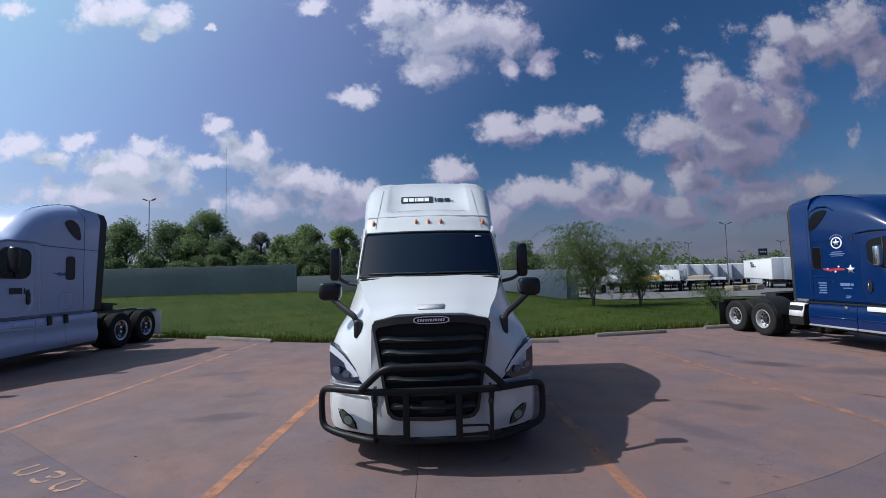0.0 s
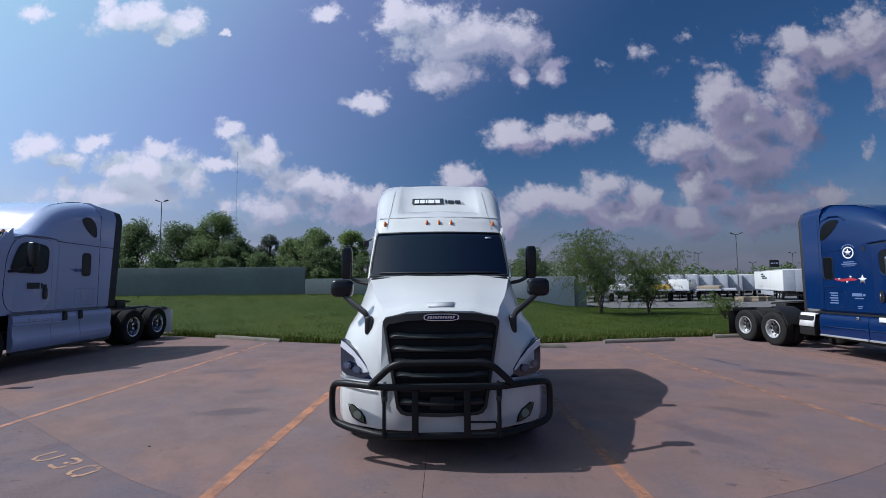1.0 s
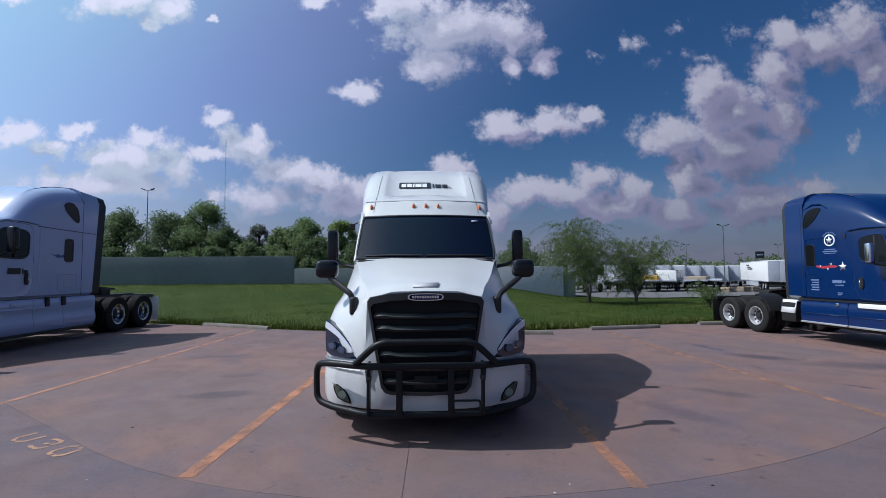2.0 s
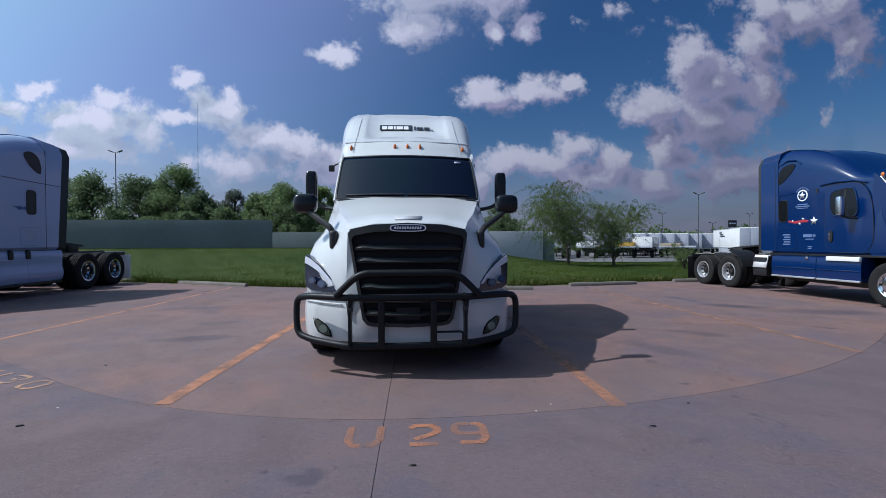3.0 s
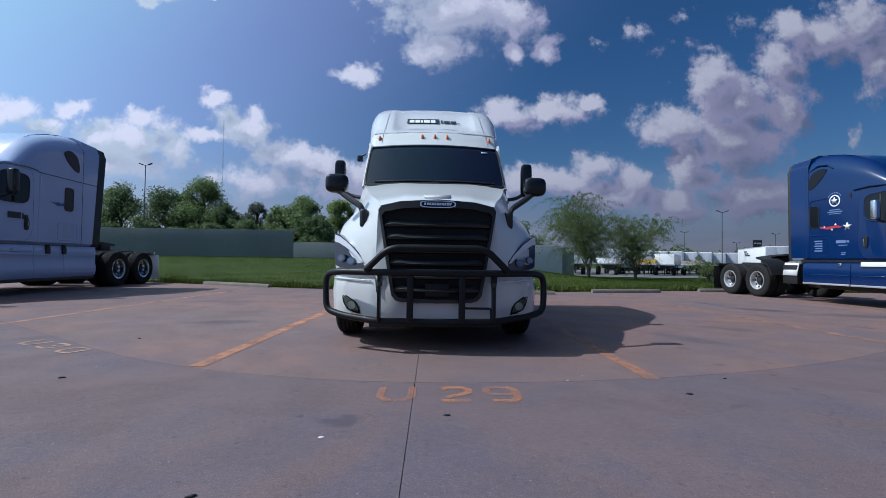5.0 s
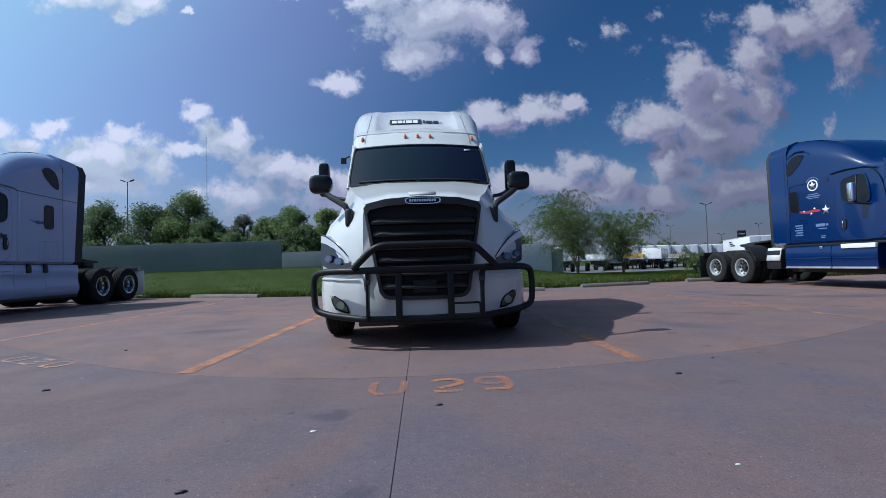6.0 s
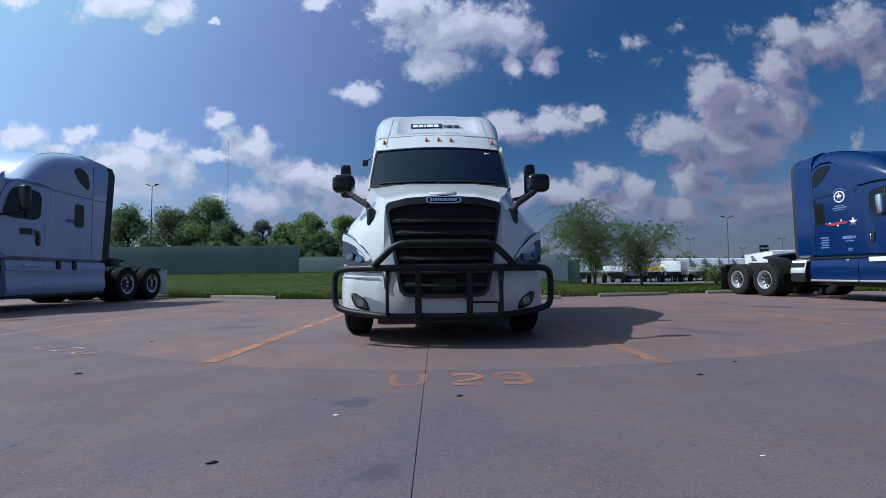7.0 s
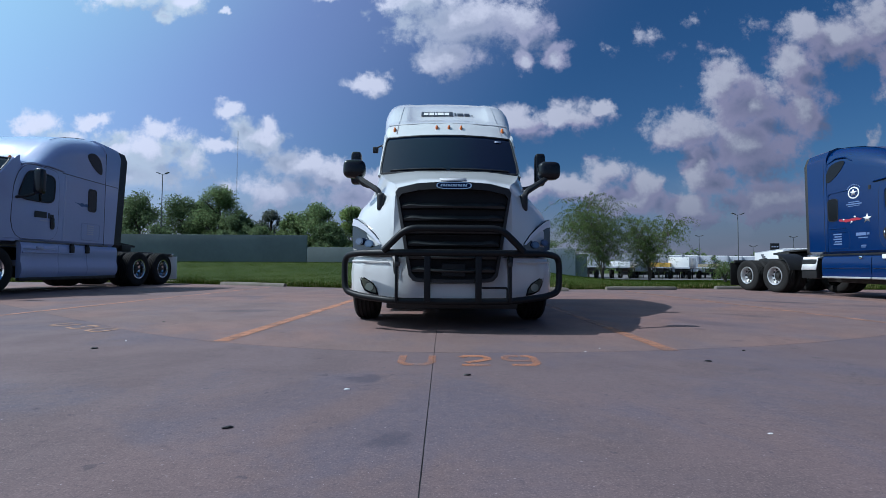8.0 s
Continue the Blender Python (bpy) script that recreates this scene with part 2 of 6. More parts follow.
BAR = material("powder_coated_steel", (0.007, 0.008, 0.010), 0.45, vary=0.3, scale=9, dark=(0.014, 0.014, 0.015), specular=0.25)
GREY_TRIM = material("grey_trim", (0.16, 0.17, 0.19), 0.4, vary=0.2)
VENT = material("vent_plastic", (0.46, 0.46, 0.48), 0.5, vary=0.2)
RUBBER = material("tyre_rubber", (0.013, 0.0125, 0.0125), 0.8, vary=0.4, scale=8, dark=(0.025, 0.023, 0.021), specular=0.25, bump=0.3, bump_scale=120)
CHROME = material("polished_aluminium", (0.82, 0.83, 0.85), 0.16, metal=1.0, vary=0.15, scale=7, dark=(0.5, 0.5, 0.5))
STEEL = material("greasy_steel", (0.05, 0.048, 0.046), 0.5, metal=0.6, vary=0.5, scale=6, dark=(0.02, 0.02, 0.02))
ALU = material("brushed_aluminium", (0.62, 0.62, 0.63), 0.42, metal=0.75, vary=0.15, scale=7, dark=(0.55, 0.55, 0.55))
FOG_LENS = material("fog_lens", (0.085, 0.09, 0.07), 0.15, coat=0.6)
FOG_BULB = material("fog_bulb", (0.32, 0.33, 0.26), 0.15, coat=0.6)
DECAL_FAINT = material("faint_decal", (0.13, 0.19, 0.36), 0.4)
AMBER = material("amber_lens", (0.62, 0.17, 0.03), 0.12, coat=0.5)
RED = material("red_decal", (0.36, 0.03, 0.05), 0.4)
DECAL_BLACK = material("black_decal", (0.012, 0.016, 0.022), 0.4)
DECAL_WHITE = material("white_decal", (0.78, 0.78, 0.78), 0.4)
DECAL_BLUE = material("blue_decal", (0.03, 0.10, 0.26), 0.35)
DECAL_NAVY = material("navy_enamel", (0.004, 0.012, 0.05), 0.6, specular=0.1)
DECAL_GREY = material("grey_decal", (0.36, 0.40, 0.52), 0.4)
CABIN = material("cabin_lining", (0.03, 0.03, 0.033), 0.8, vary=0.3)
GLASS = glass("tinted_glass", (0.003, 0.010, 0.030), ior=1.35, clear=0.35)
WALL_GREY = material("wall_render", (0.17, 0.20, 0.195), 0.85, vary=0.35, scale=0.35, dark=(0.11, 0.12, 0.125), bump=0.3, bump_scale=20)
WALL_PALE = material("pale_wall_render", (0.46, 0.46, 0.49), 0.85, vary=0.25, scale=0.35, dark=(0.36, 0.36, 0.38), bump=0.3, bump_scale=20)
KERB = material("wheel_stop_concrete", (0.20, 0.18, 0.155), 0.9, vary=0.6, scale=3.0, dark=(0.11, 0.10, 0.085), bump=0.6, bump_scale=40)
TRAILER_WHITE = material("trailer_white", (0.78, 0.78, 0.76), 0.4, vary=0.2, scale=0.6, dark=(0.55, 0.53, 0.5))
TRAILER_GREY = material("trailer_grey", (0.42, 0.44, 0.48), 0.5, vary=0.3, scale=0.6)
TRAILER_DOOR = material("trailer_door", (0.40, 0.42, 0.48), 0.5, vary=0.3, scale=0.6)
TIMBER = material("stacked_timber", (0.30, 0.24, 0.17), 0.8, vary=0.3, per_piece=0.2)
YELLOW_STEEL = material("yellow_load", (0.62, 0.38, 0.06), 0.6, vary=0.3)
GALV = material("galvanised_pole", (0.10, 0.105, 0.11), 0.5, metal=0.3, vary=0.3)
BARK = material("bark", (0.09, 0.07, 0.055), 0.9, vary=0.5, scale=4, bump=0.8, bump_scale=25)
LEAF_DARK = leafy("leaves_dark", (0.155, 0.205, 0.10), 0.4)
LEAF_MID = leafy("leaves_mid", (0.19, 0.25, 0.11), 0.4)
LEAF_LIGHT = leafy("leaves_light", (0.24, 0.305, 0.11), 0.4)
LEAF_GREY = leafy("leaves_grey", (0.17, 0.19, 0.16), 0.4)
WILLOW_LEAF = leafy("willow_leaves", (0.125, 0.17, 0.06), 0.4)
BLADE = leafy("grass_blades", (0.045, 0.071, 0.0075), 0.22)
DRY_BLADE = material("dry_grass", (0.22, 0.20, 0.08), 0.7, island=0.35, specular=0.2)


STAINS = [(6.69, 5.78, 0.85, 0.10, -78, 0.75), (7.07, 4.43, 0.75, 0.35, -35, 0.7), (8.41, 3.46, 1.3, 0.5, -10, 0.5), (6.80, 1.98, 0.30, 0.06, -40, 0.8),
          (-5.92, 8.46, 0.40, 0.14, 0, 0.7), (-3.20, 1.83, 0.75, 0.22, 12, 0.5), (-3.40, 3.13, 0.5, 0.22, 5, 0.4), (-0.60, -2.35, 0.20, 0.10, 20, 0.55),
          (2.77, -0.75, 0.09, 0.06, 0, 0.7), (3.29, 0.76, 0.9, 0.25, -60, 0.35), (4.47, 1.62, 0.6, 0.22, -30, 0.4), (-0.27, -3.36, 0.16, 0.09, 10, 0.5),
          (-4.65, 5.03, 0.8, 0.2, 20, 0.4)]


def concrete(name, tint, warm):
    """Old brushed parking-lot concrete: warm and cool patches, oil stains, speckle of aggregate, hairline cracks."""
    m = bpy.data.materials.new(name)
    m.use_nodes = True
    t = m.node_tree
    b = t.nodes["Principled BSDF"]
    k = Graph(t)
    place = t.nodes.new("ShaderNodeNewGeometry").outputs["Position"]
    big = k.noise(place, 0.28, 5.0, 0.6).outputs["Fac"]
    mid = k.noise(place, 1.3, 6.0, 0.62, 0.4).outputs["Fac"]
    fine = k.noise(place, 18.0, 6.0, 0.65).outputs["Fac"]
    grain = k.noise(place, 110.0, 4.0, 0.75).outputs["Fac"]
    cool = k.noise(k.vec("ADD", place, (17.0, 5.0, 0.0)), 0.75, 6.0, 0.68, 0.5).outputs["Fac"]
    col = k.mix(k.range(big, 0.38, 0.62, 0, 1, True), warm, (0.180, 0.140, 0.135))
    col = k.mix(k.range(mid, 0.40, 0.66, 0, 0.55, True), col, (0.135, 0.105, 0.100))
    col = k.mix(k.range(cool, 0.47, 0.66, 0, 0.62, True), col, (0.118, 0.116, 0.150))
    col = k.mix(k.range(fine, 0.35, 0.7, 0.0, 0.30), col, (0.28, 0.205, 0.18))
    dots = k.noise(place, 13.0, 2.0, 0.6).outputs["Fac"]
    col = k.mix(k.range(dots, 0.68, 0.74, 0, 0.55, True), col, (0.06, 0.058, 0.075))
    # oil and tyre stains: x, y, half length, half width, turn
    warp = k.vec("ADD", place, k.vec("SCALE", k.vec("SUBTRACT", k.noise(place, 3.2, 5.0, 0.65).outputs["Color"], (0.5, 0.5, 0.5)), 0.5))
    oil = None
    for sx, sy, sl, sw, turn, depth in STAINS:
        mp = t.nodes.new("ShaderNodeMapping")
        mp.vector_type = "TEXTURE"
        k.put(mp, 0, warp)
        mp.inputs[1].default_value, mp.inputs[2].default_value, mp.inputs[3].default_value = (sx, sy, 0), (0, 0, radians(turn)), (sl, sw, 30)
        d = k.range(k.vec("LENGTH", mp.outputs[0], out=1), 0.35, 1.1, depth, 0.0, True)
        oil = d if oil is None else k.math("MAXIMUM", oil, d)
    spot = k.noise(place, 1.9, 2.0, 0.5, 0.6).outputs["Fac"]
    col = k.mix(k.range(spot, 0.70, 0.77, 0, 0.45, True), col, (0.05, 0.045, 0.055))
    spot2 = k.noise(place, 6.5, 2.0, 0.5).outputs["Fac"]
    col = k.mix(k.range(spot2, 0.70, 0.76, 0, 0.6, True), col, (0.05, 0.046, 0.055))
    col = k.mix(k.range(grain, 0.54, 0.72, 0.0, 0.85), col, (0.36, 0.285, 0.26))
    col = k.mix(k.range(grain, 0.28, 0.47, 0.7, 0.0), col, (0.075, 0.06, 0.06))
    speck = k.noise(place, 36.0, 3.0, 0.7).outputs["Fac"]
    col = k.mix(k.range(speck, 0.32, 0.42, 0.35, 0.0), col, (0.07, 0.06, 0.066))
    col = k.mix(k.range(speck, 0.60, 0.70, 0.0, 0.25), col, (0.33, 0.27, 0.25))
    pale = k.noise(place, 60.0, 1.0, 0.5).outputs["Fac"]
    col = k.mix(k.range(pale, 0.735, 0.78, 0, 0.8), col, (0.45, 0.40, 0.38))
    col = k.mix(oil, col, (0.055, 0.056, 0.078))
    crack = t.nodes.new("ShaderNodeTexVoronoi")
    crack.feature = "DISTANCE_TO_EDGE"
    k.put(crack, "Vector", k.vec("ADD", place, k.vec("SCALE", k.noise(place, 2.2, 4.0, 0.6).outputs["Color"], 0.6)))
    k.put(crack, "Scale", 0.17)
    worn = k.range(k.noise(place, 0.5, 2.0).outputs["Fac"], 0.52, 0.6, 0, 0.5)
    line = k.math("MULTIPLY", k.range(crack.outputs[0], 0.0, 0.0016, 1, 0), worn)
    col = k.mix(line, col, (0.06, 0.052, 0.05))
    k.put(b, "Base Color", k.mix(1.0, col, tint, "MULTIPLY"))
    k.put(b, "Roughness", k.range(mid, 0.3, 0.7, 0.72, 0.92))
    k.put(b, "Specular IOR Level", 0.35)
    bn = t.nodes.new("ShaderNodeBump")
    k.put(bn, "Strength", 0.35)
    k.put(bn, "Distance", 0.006)
    k.put(bn, "Height", k.math("MULTIPLY_ADD", grain, 0.6, k.math("MULTIPLY", fine, 0.8)))
    k.put(b, "Normal", bn.outputs[0])
    return m


def turf():
    m = bpy.data.materials.new("turf")
    m.use_nodes = True
    t = m.node_tree
    b = t.nodes["Principled BSDF"]
    k = Graph(t)
    place = t.nodes.new("ShaderNodeNewGeometry").outputs["Position"]
    big = k.noise(place, 0.22, 4.0, 0.6).outputs["Fac"]
    fine = k.noise(place, 7.0, 6.0, 0.7).outputs["Fac"]
    col = k.mix(k.range(big, 0.35, 0.65, 0, 1, True), (0.032, 0.054, 0.006), (0.056, 0.075, 0.010))
    col = k.mix(k.range(fine, 0.35, 0.7, 0, 0.7), col, (0.025, 0.042, 0.007))
    k.put(b, "Base Color", col)
    k.put(b, "Roughness", 0.9)
    k.put(b, "Specular IOR Level", 0.15)
    bn = t.nodes.new("ShaderNodeBump")
    k.put(bn, "Strength", 0.8)
    k.put(bn, "Distance", 0.08)
    k.put(bn, "Height", fine)
    k.put(b, "Normal", bn.outputs[0])
    return m


def road_paint(name, color, wear):
    """Paint worn through to the concrete in spots."""
    m = bpy.data.materials.new(name)
    m.use_nodes = True
    t = m.node_tree
    b = t.nodes["Principled BSDF"]
    k = Graph(t)
    place = t.nodes.new("ShaderNodeNewGeometry").outputs["Position"]
    big = k.noise(place, 3.0, 4.0, 0.6).outputs["Fac"]
    fine = k.noise(place, 70.0, 5.0, 0.7).outputs["Fac"]
    col = k.mix(k.range(big, 0.3, 0.7, 0, 0.6), color, tuple(0.55 * c + 0.08 for c in color))
    k.put(b, "Base Color", col)
    k.put(b, "Roughness", 0.75)
    gone = k.range(k.math("MULTIPLY_ADD", fine, 0.45, k.math("MULTIPLY", big, 0.55)), 0.50 - wear, 0.80 - wear, 0, 0.9)
    k.put(b, "Alpha", k.math("SUBTRACT", 1.0, gone))
    return m


CONCRETE = concrete("lot_concrete", (0.80, 0.72, 0.72), (0.235, 0.150, 0.125))
COOL_CONCRETE = concrete("cool_lot_concrete", (0.65, 0.62, 0.69), (0.205, 0.148, 0.135))
FAR_LOT = material("far_lot_concrete", (0.13, 0.125, 0.125), 0.9, vary=0.4, scale=0.12, dark=(0.08, 0.08, 0.08))
TURF = turf()
STALL_YELLOW = road_paint("stall_yellow", (0.40, 0.17, 0.085), 0.10)
OLD_YELLOW = road_paint("faded_stall_yellow", (0.42, 0.19, 0.11), 0.08)
WORN_SHADED_YELLOW = road_paint("worn_shaded_stall_yellow", (0.32, 0.16, 0.10), 0.14)
STENCIL = road_paint("stencil_orange", (0.43, 0.17, 0.08), 0.17)
STENCIL_PALE = road_paint("stencil_pale", (0.40, 0.225, 0.13), 0.03)


# ---- building helpers ----
def link(name, me, mat, parent=None, label="", smooth=True):
    ob = new(name, me)
    if mat is not None and not me.materials:
        me.materials.append(mat)
    if smooth:
        me.polygons.foreach_set("use_smooth", [True] * len(me.polygons))
    ob.parent = parent
    return tagged(ob, label)


def part(name, bm, mat, parent=None, label="", smooth=True, sharp=35):
    """Links a bmesh as one mesh object under a thing or a part."""
    me = bpy.data.meshes.new(name)
    bm.normal_update()
    if smooth:
        for e in bm.edges:
            if len(e.link_faces) == 2 and e.calc_face_angle(0) > radians(sharp):
                e.smooth = False
    bm.to_mesh(me)
    bm.free()
    return link(name, me, mat, parent, label, smooth)


def empty(name, m=None):
    ob = new(name)
    if m is not None:
        ob.matrix_world = m
    return ob


def box(cx, cy, cz, sx, sy, sz, bevel=0.01, seg=2, bm=None):
    own = bmesh.new()
    bmesh.ops.create_cube(own, size=1)
    bmesh.ops.scale(own, vec=(sx, sy, sz), verts=own.verts)
    if bevel:
        bmesh.ops.bevel(own, geom=own.edges[:], offset=min(bevel, min(sx, sy, sz) * 0.45), segments=seg, affect="EDGES", profile=0.6)
    bmesh.ops.translate(own, vec=(cx, cy, cz), verts=own.verts)
    return join(bm, own)


def pebble(cx, cy, cz, sx, sy, sz, power=0.5):
    """A soft rounded block."""
    own = bmesh.new()
    bmesh.ops.create_uvsphere(own, u_segments=28, v_segments=18, radius=1)
    for v in own.verts:
        c = [math.copysign(abs(a) ** power, a) for a in v.co]
        v.co = (cx + c[0] * sx / 2, cy + c[1] * sy / 2, cz + c[2] * sz / 2)
    return own


def join(bm, own):
    if bm is None:
        return own
    me = bpy.data.meshes.new("tmp")
    own.to_mesh(me)
    own.free()
    bm.from_mesh(me)
    bpy.data.meshes.remove(me)
    return bm


def loft(rings, closed=True, cap=True, bm=None):
    """Skin over rings of points, all with the same count. closed: the rings close on themselves."""
    own = bmesh.new()
    rows = [[own.verts.new(p) for p in r] for r in rings]
    n = len(rows[0])
    for a, b in zip(rows, rows[1:]):
        for i in range(n if closed else n - 1):
            j = (i + 1) % n
            try:
                own.faces.new((a[i], a[j], b[j], b[i]))
            except ValueError:
                pass
    if cap and closed:
        own.faces.new(rows[0][::-1])
        own.faces.new(rows[-1])
    bmesh.ops.recalc_face_normals(own, faces=own.faces)
    return join(bm, own)


def rounded_path(points, radius, seg=6):
    """A polyline with its inner corners rounded."""
    pts = [Vector(p) for p in points]
    out = [pts[0]]
    for a, b, c in zip(pts, pts[1:], pts[2:]):
        u, v = (a - b), (c - b)
        r = min(radius, u.length * 0.48, v.length * 0.48)
        p, q = b + u.normalized() * r, b + v.normalized() * r
        for i in range(seg + 1):
            s = i / seg
            out.append(p * (1 - s) ** 2 + b * 2 * s * (1 - s) + q * s * s)
    out.append(pts[-1])
    return out


def tube(points, radius, seg=10, bm=None, taper=None):
    pts = [Vector(p) for p in points]
    rings = []
    side = None
    for i, p in enumerate(pts):
        d = (pts[min(i + 1, len(pts) - 1)] - pts[max(i - 1, 0)]).normalized()
        if side is None:
            side = d.orthogonal().normalized()
        side = (side - d * side.dot(d)).normalized()
        up = d.cross(side)
        r = radius if taper is None else radius + (taper - radius) * i / (len(pts) - 1)
        rings.append([p + (side * math.cos(a) + up * math.sin(a)) * r for a in (2 * math.pi * k / seg for k in range(seg))])
    return loft(rings, bm=bm)


def lathe(profile, seg=32, bm=None):
    """Turns (radius, x) round the x axis; the profile is closed on itself."""
    rings = []
    for k in range(seg):
        a = 2 * math.pi * k / seg
        rings.append([(x, r * math.cos(a), r * math.sin(a)) for r, x in profile])
    own = bmesh.new()
    rows = [[own.verts.new(p) for p in r] for r in rings]
    n = len(profile)
    for a, b in zip(rows, rows[1:] + rows[:1]):
        for i in range(n):
            j = (i + 1) % n
            own.faces.new((a[i], a[j], b[j], b[i]))
    bmesh.ops.recalc_face_normals(own, faces=own.faces)
    return join(bm, own)


def plate(outline, thick, to3d, bm=None):
    """A flat outline of (a, b) with thickness: to3d(a, b, depth) places it."""
    own = bmesh.new()
    front = [own.verts.new(to3d(a, b, 0.0)) for a, b in outline]
    back = [own.verts.new(to3d(a, b, thick)) for a, b in outline]
    own.faces.new(front)
    own.faces.new(back[::-1])
    n = len(outline)
    for i in range(n):
        j = (i + 1) % n
        own.faces.new((front[j], front[i], back[i], back[j]))
    bmesh.ops.recalc_face_normals(own, faces=own.faces)
    return join(bm, own)


def round_rect(x0, z0, x1, z1, r, seg=4):
    out = []
    for cx, cz, a0 in ((x1 - r, z1 - r, 0), (x0 + r, z1 - r, 90), (x0 + r, z0 + r, 180), (x1 - r, z0 + r, 270)):
        for i in range(seg + 1):
            a = radians(a0 + 90 * i / seg)
            out.append((cx + r * math.cos(a), cz + r * math.sin(a)))
    return out


def star_shape(cx, cz, r, inner=0.42):
    return [(cx + (r if i % 2 == 0 else r * inner) * math.sin(i * math.pi / 5), cz + (r if i % 2 == 0 else r * inner) * math.cos(i * math.pi / 5))
            for i in range(10)]


def lerp(table, y):
    """Linear reading of rows (y, a, b, ...)."""
    rows = sorted(table)
    if y <= rows[0][0]:
        return rows[0][1:]
    for a, b in zip(rows, rows[1:]):
        if y <= b[0]:
            s = (y - a[0]) / (b[0] - a[0])
            return tuple(p + (q - p) * s for p, q in zip(a[1:], b[1:]))
    return rows[-1][1:]


# ---- ground, lot, walls ----
def smooth01(a, b, v):
    s = min(1.0, max(0.0, (v - a) / (b - a)))
    return s * s * (3 - 2 * s)


def lot_edge(x):
    """Where the concrete ends and the grass begins."""
    return 9.1 + (3.3 * smooth01(1.0, 13.0, -x) if x < 0 else 1.6 * smooth01(2.0, 10.0, x))


def terrain(x, y):
    rise = 0.95 * smooth01(12.0, 33.0, y)
    fall = -0.02 * max(0.0, min(y, 70.0) - 16.0)
    w = smooth01(2.0, 13.0, x)
    z = rise * (1 - w) + fall * w
    bump = 0.05 * noise.noise(Vector((x * 0.25, y * 0.25, 3.0))) * smooth01(13, 18, y)
    return (0.035 if y > lot_edge(x) + 0.05 else -0.06) + z + bump


def build_ground():
    xs = [-2500, -1200, -600, -300, -150, -90, -60, -45] + [-36 + 0.8 * i for i in range(91)] + [45, 55, 65, 80, 100, 150, 300, 600, 1200, 2500]
    ys = [-2500, -900, -300, -120, -90, -40, 0, 5, 6.5] + [8.4 + 0.25 * i for i in range(20)] + [13.6 + 0.9 * i for i in range(27)] + [40, 46, 52, 60, 70, 80, 92, 120, 200, 400, 900, 1800, 2600]
    verts = [(x, y, terrain(x, y)) for y in ys for x in xs]
    n = len(xs)
    faces = [(j * n + i, j * n + i + 1, (j + 1) * n + i + 1, (j + 1) * n + i) for j in range(len(ys) - 1) for i in range(n - 1)]
    me = bpy.data.meshes.new("ground")
    me.from_pydata(verts, [], faces)
    ob = link("ground", me, TURF)
    tagged(ob, "gently sloping mown green grass reaching the horizon", "ground", kind="structure")


def slab_front(x):
    """The transverse joint before the stalls."""
    if x > 0:
        return -1.47 + 0.0535 * min(x, 8.0) ** 2
    near, far = min(-x, 4.0), max(0.0, min(-x, 8.0) - 4.0)
    return -1.47 + 0.096 * near ** 2 + 0.70 * far


def build_pavement():
    root = empty("pavement", pose(0, 0, 0))
    tagged(root, "worn reddish grey concrete parking lot slabs with joints", "pavement", kind="structure")
    cols = [-75, -34, -24, -16, -7.9, -0.15, 7.5, 16, 24, 34, 75]
    rows = [lambda x: -80.0, lambda x: -40.0, lambda x: -22.0, lambda x: -9.4, slab_front, lot_edge]
    gap = 0.0024
    for c0, c1 in zip(cols, cols[1:]):
        for r0, r1 in zip(rows, rows[1:]):
            steps = max(2, int((c1 - c0) / 0.4)) if c1 - c0 < 12 else 8
            bm = bmesh.new()
            top, low = [], []
            for i in range(steps + 1):
                x = c0 + (c1 - c0) * i / steps
                g0 = gap if i == 0 else -gap if i == steps else 0.0
                ya, yb = r0(x) + gap, r1(x) - gap
                pts = [(x + g0, ya), (x + g0, yb)]
                top.append([bm.verts.new((px, py, 0.0)) for px, py in pts])
                low.append([bm.verts.new((px, py, -0.16)) for px, py in pts])
            for i in range(steps):
                bm.faces.new((top[i][0], top[i + 1][0], top[i + 1][1], top[i][1]))
                bm.faces.new((low[i][1], low[i + 1][1], low[i + 1][0], low[i][0]))
                bm.faces.new((low[i][0], low[i + 1][0], top[i + 1][0], top[i][0]))
                bm.faces.new((top[i][1], top[i + 1][1], low[i + 1][1], low[i][1]))
            bm.faces.new((low[0][1], low[0][0], top[0][0], top[0][1]))
            bm.faces.new((top[-1][1], top[-1][0], low[-1][0], low[-1][1]))
            part("slab", bm, CONCRETE if r1 is lot_edge else COOL_CONCRETE, root, smooth=False)
    rnd = random.Random(8)
    line = [(-0.15 + rnd.uniform(-0.004, 0.004), y, -0.004 + rnd.uniform(-0.002, 0.001)) for y in (-9.4 + 0.06 * i for i in range(275))]
    filler = tube(line, 0.0042, 5)
    line = [(x, slab_front(x) + rnd.uniform(-0.003, 0.003), -0.006 + rnd.uniform(-0.003, 0.001)) for x in (-7.9 + 0.1 * i for i in range(154))]
    filler = tube(line, 0.0035, 5, filler)
    part("joint_filler", filler, BLACK, root)


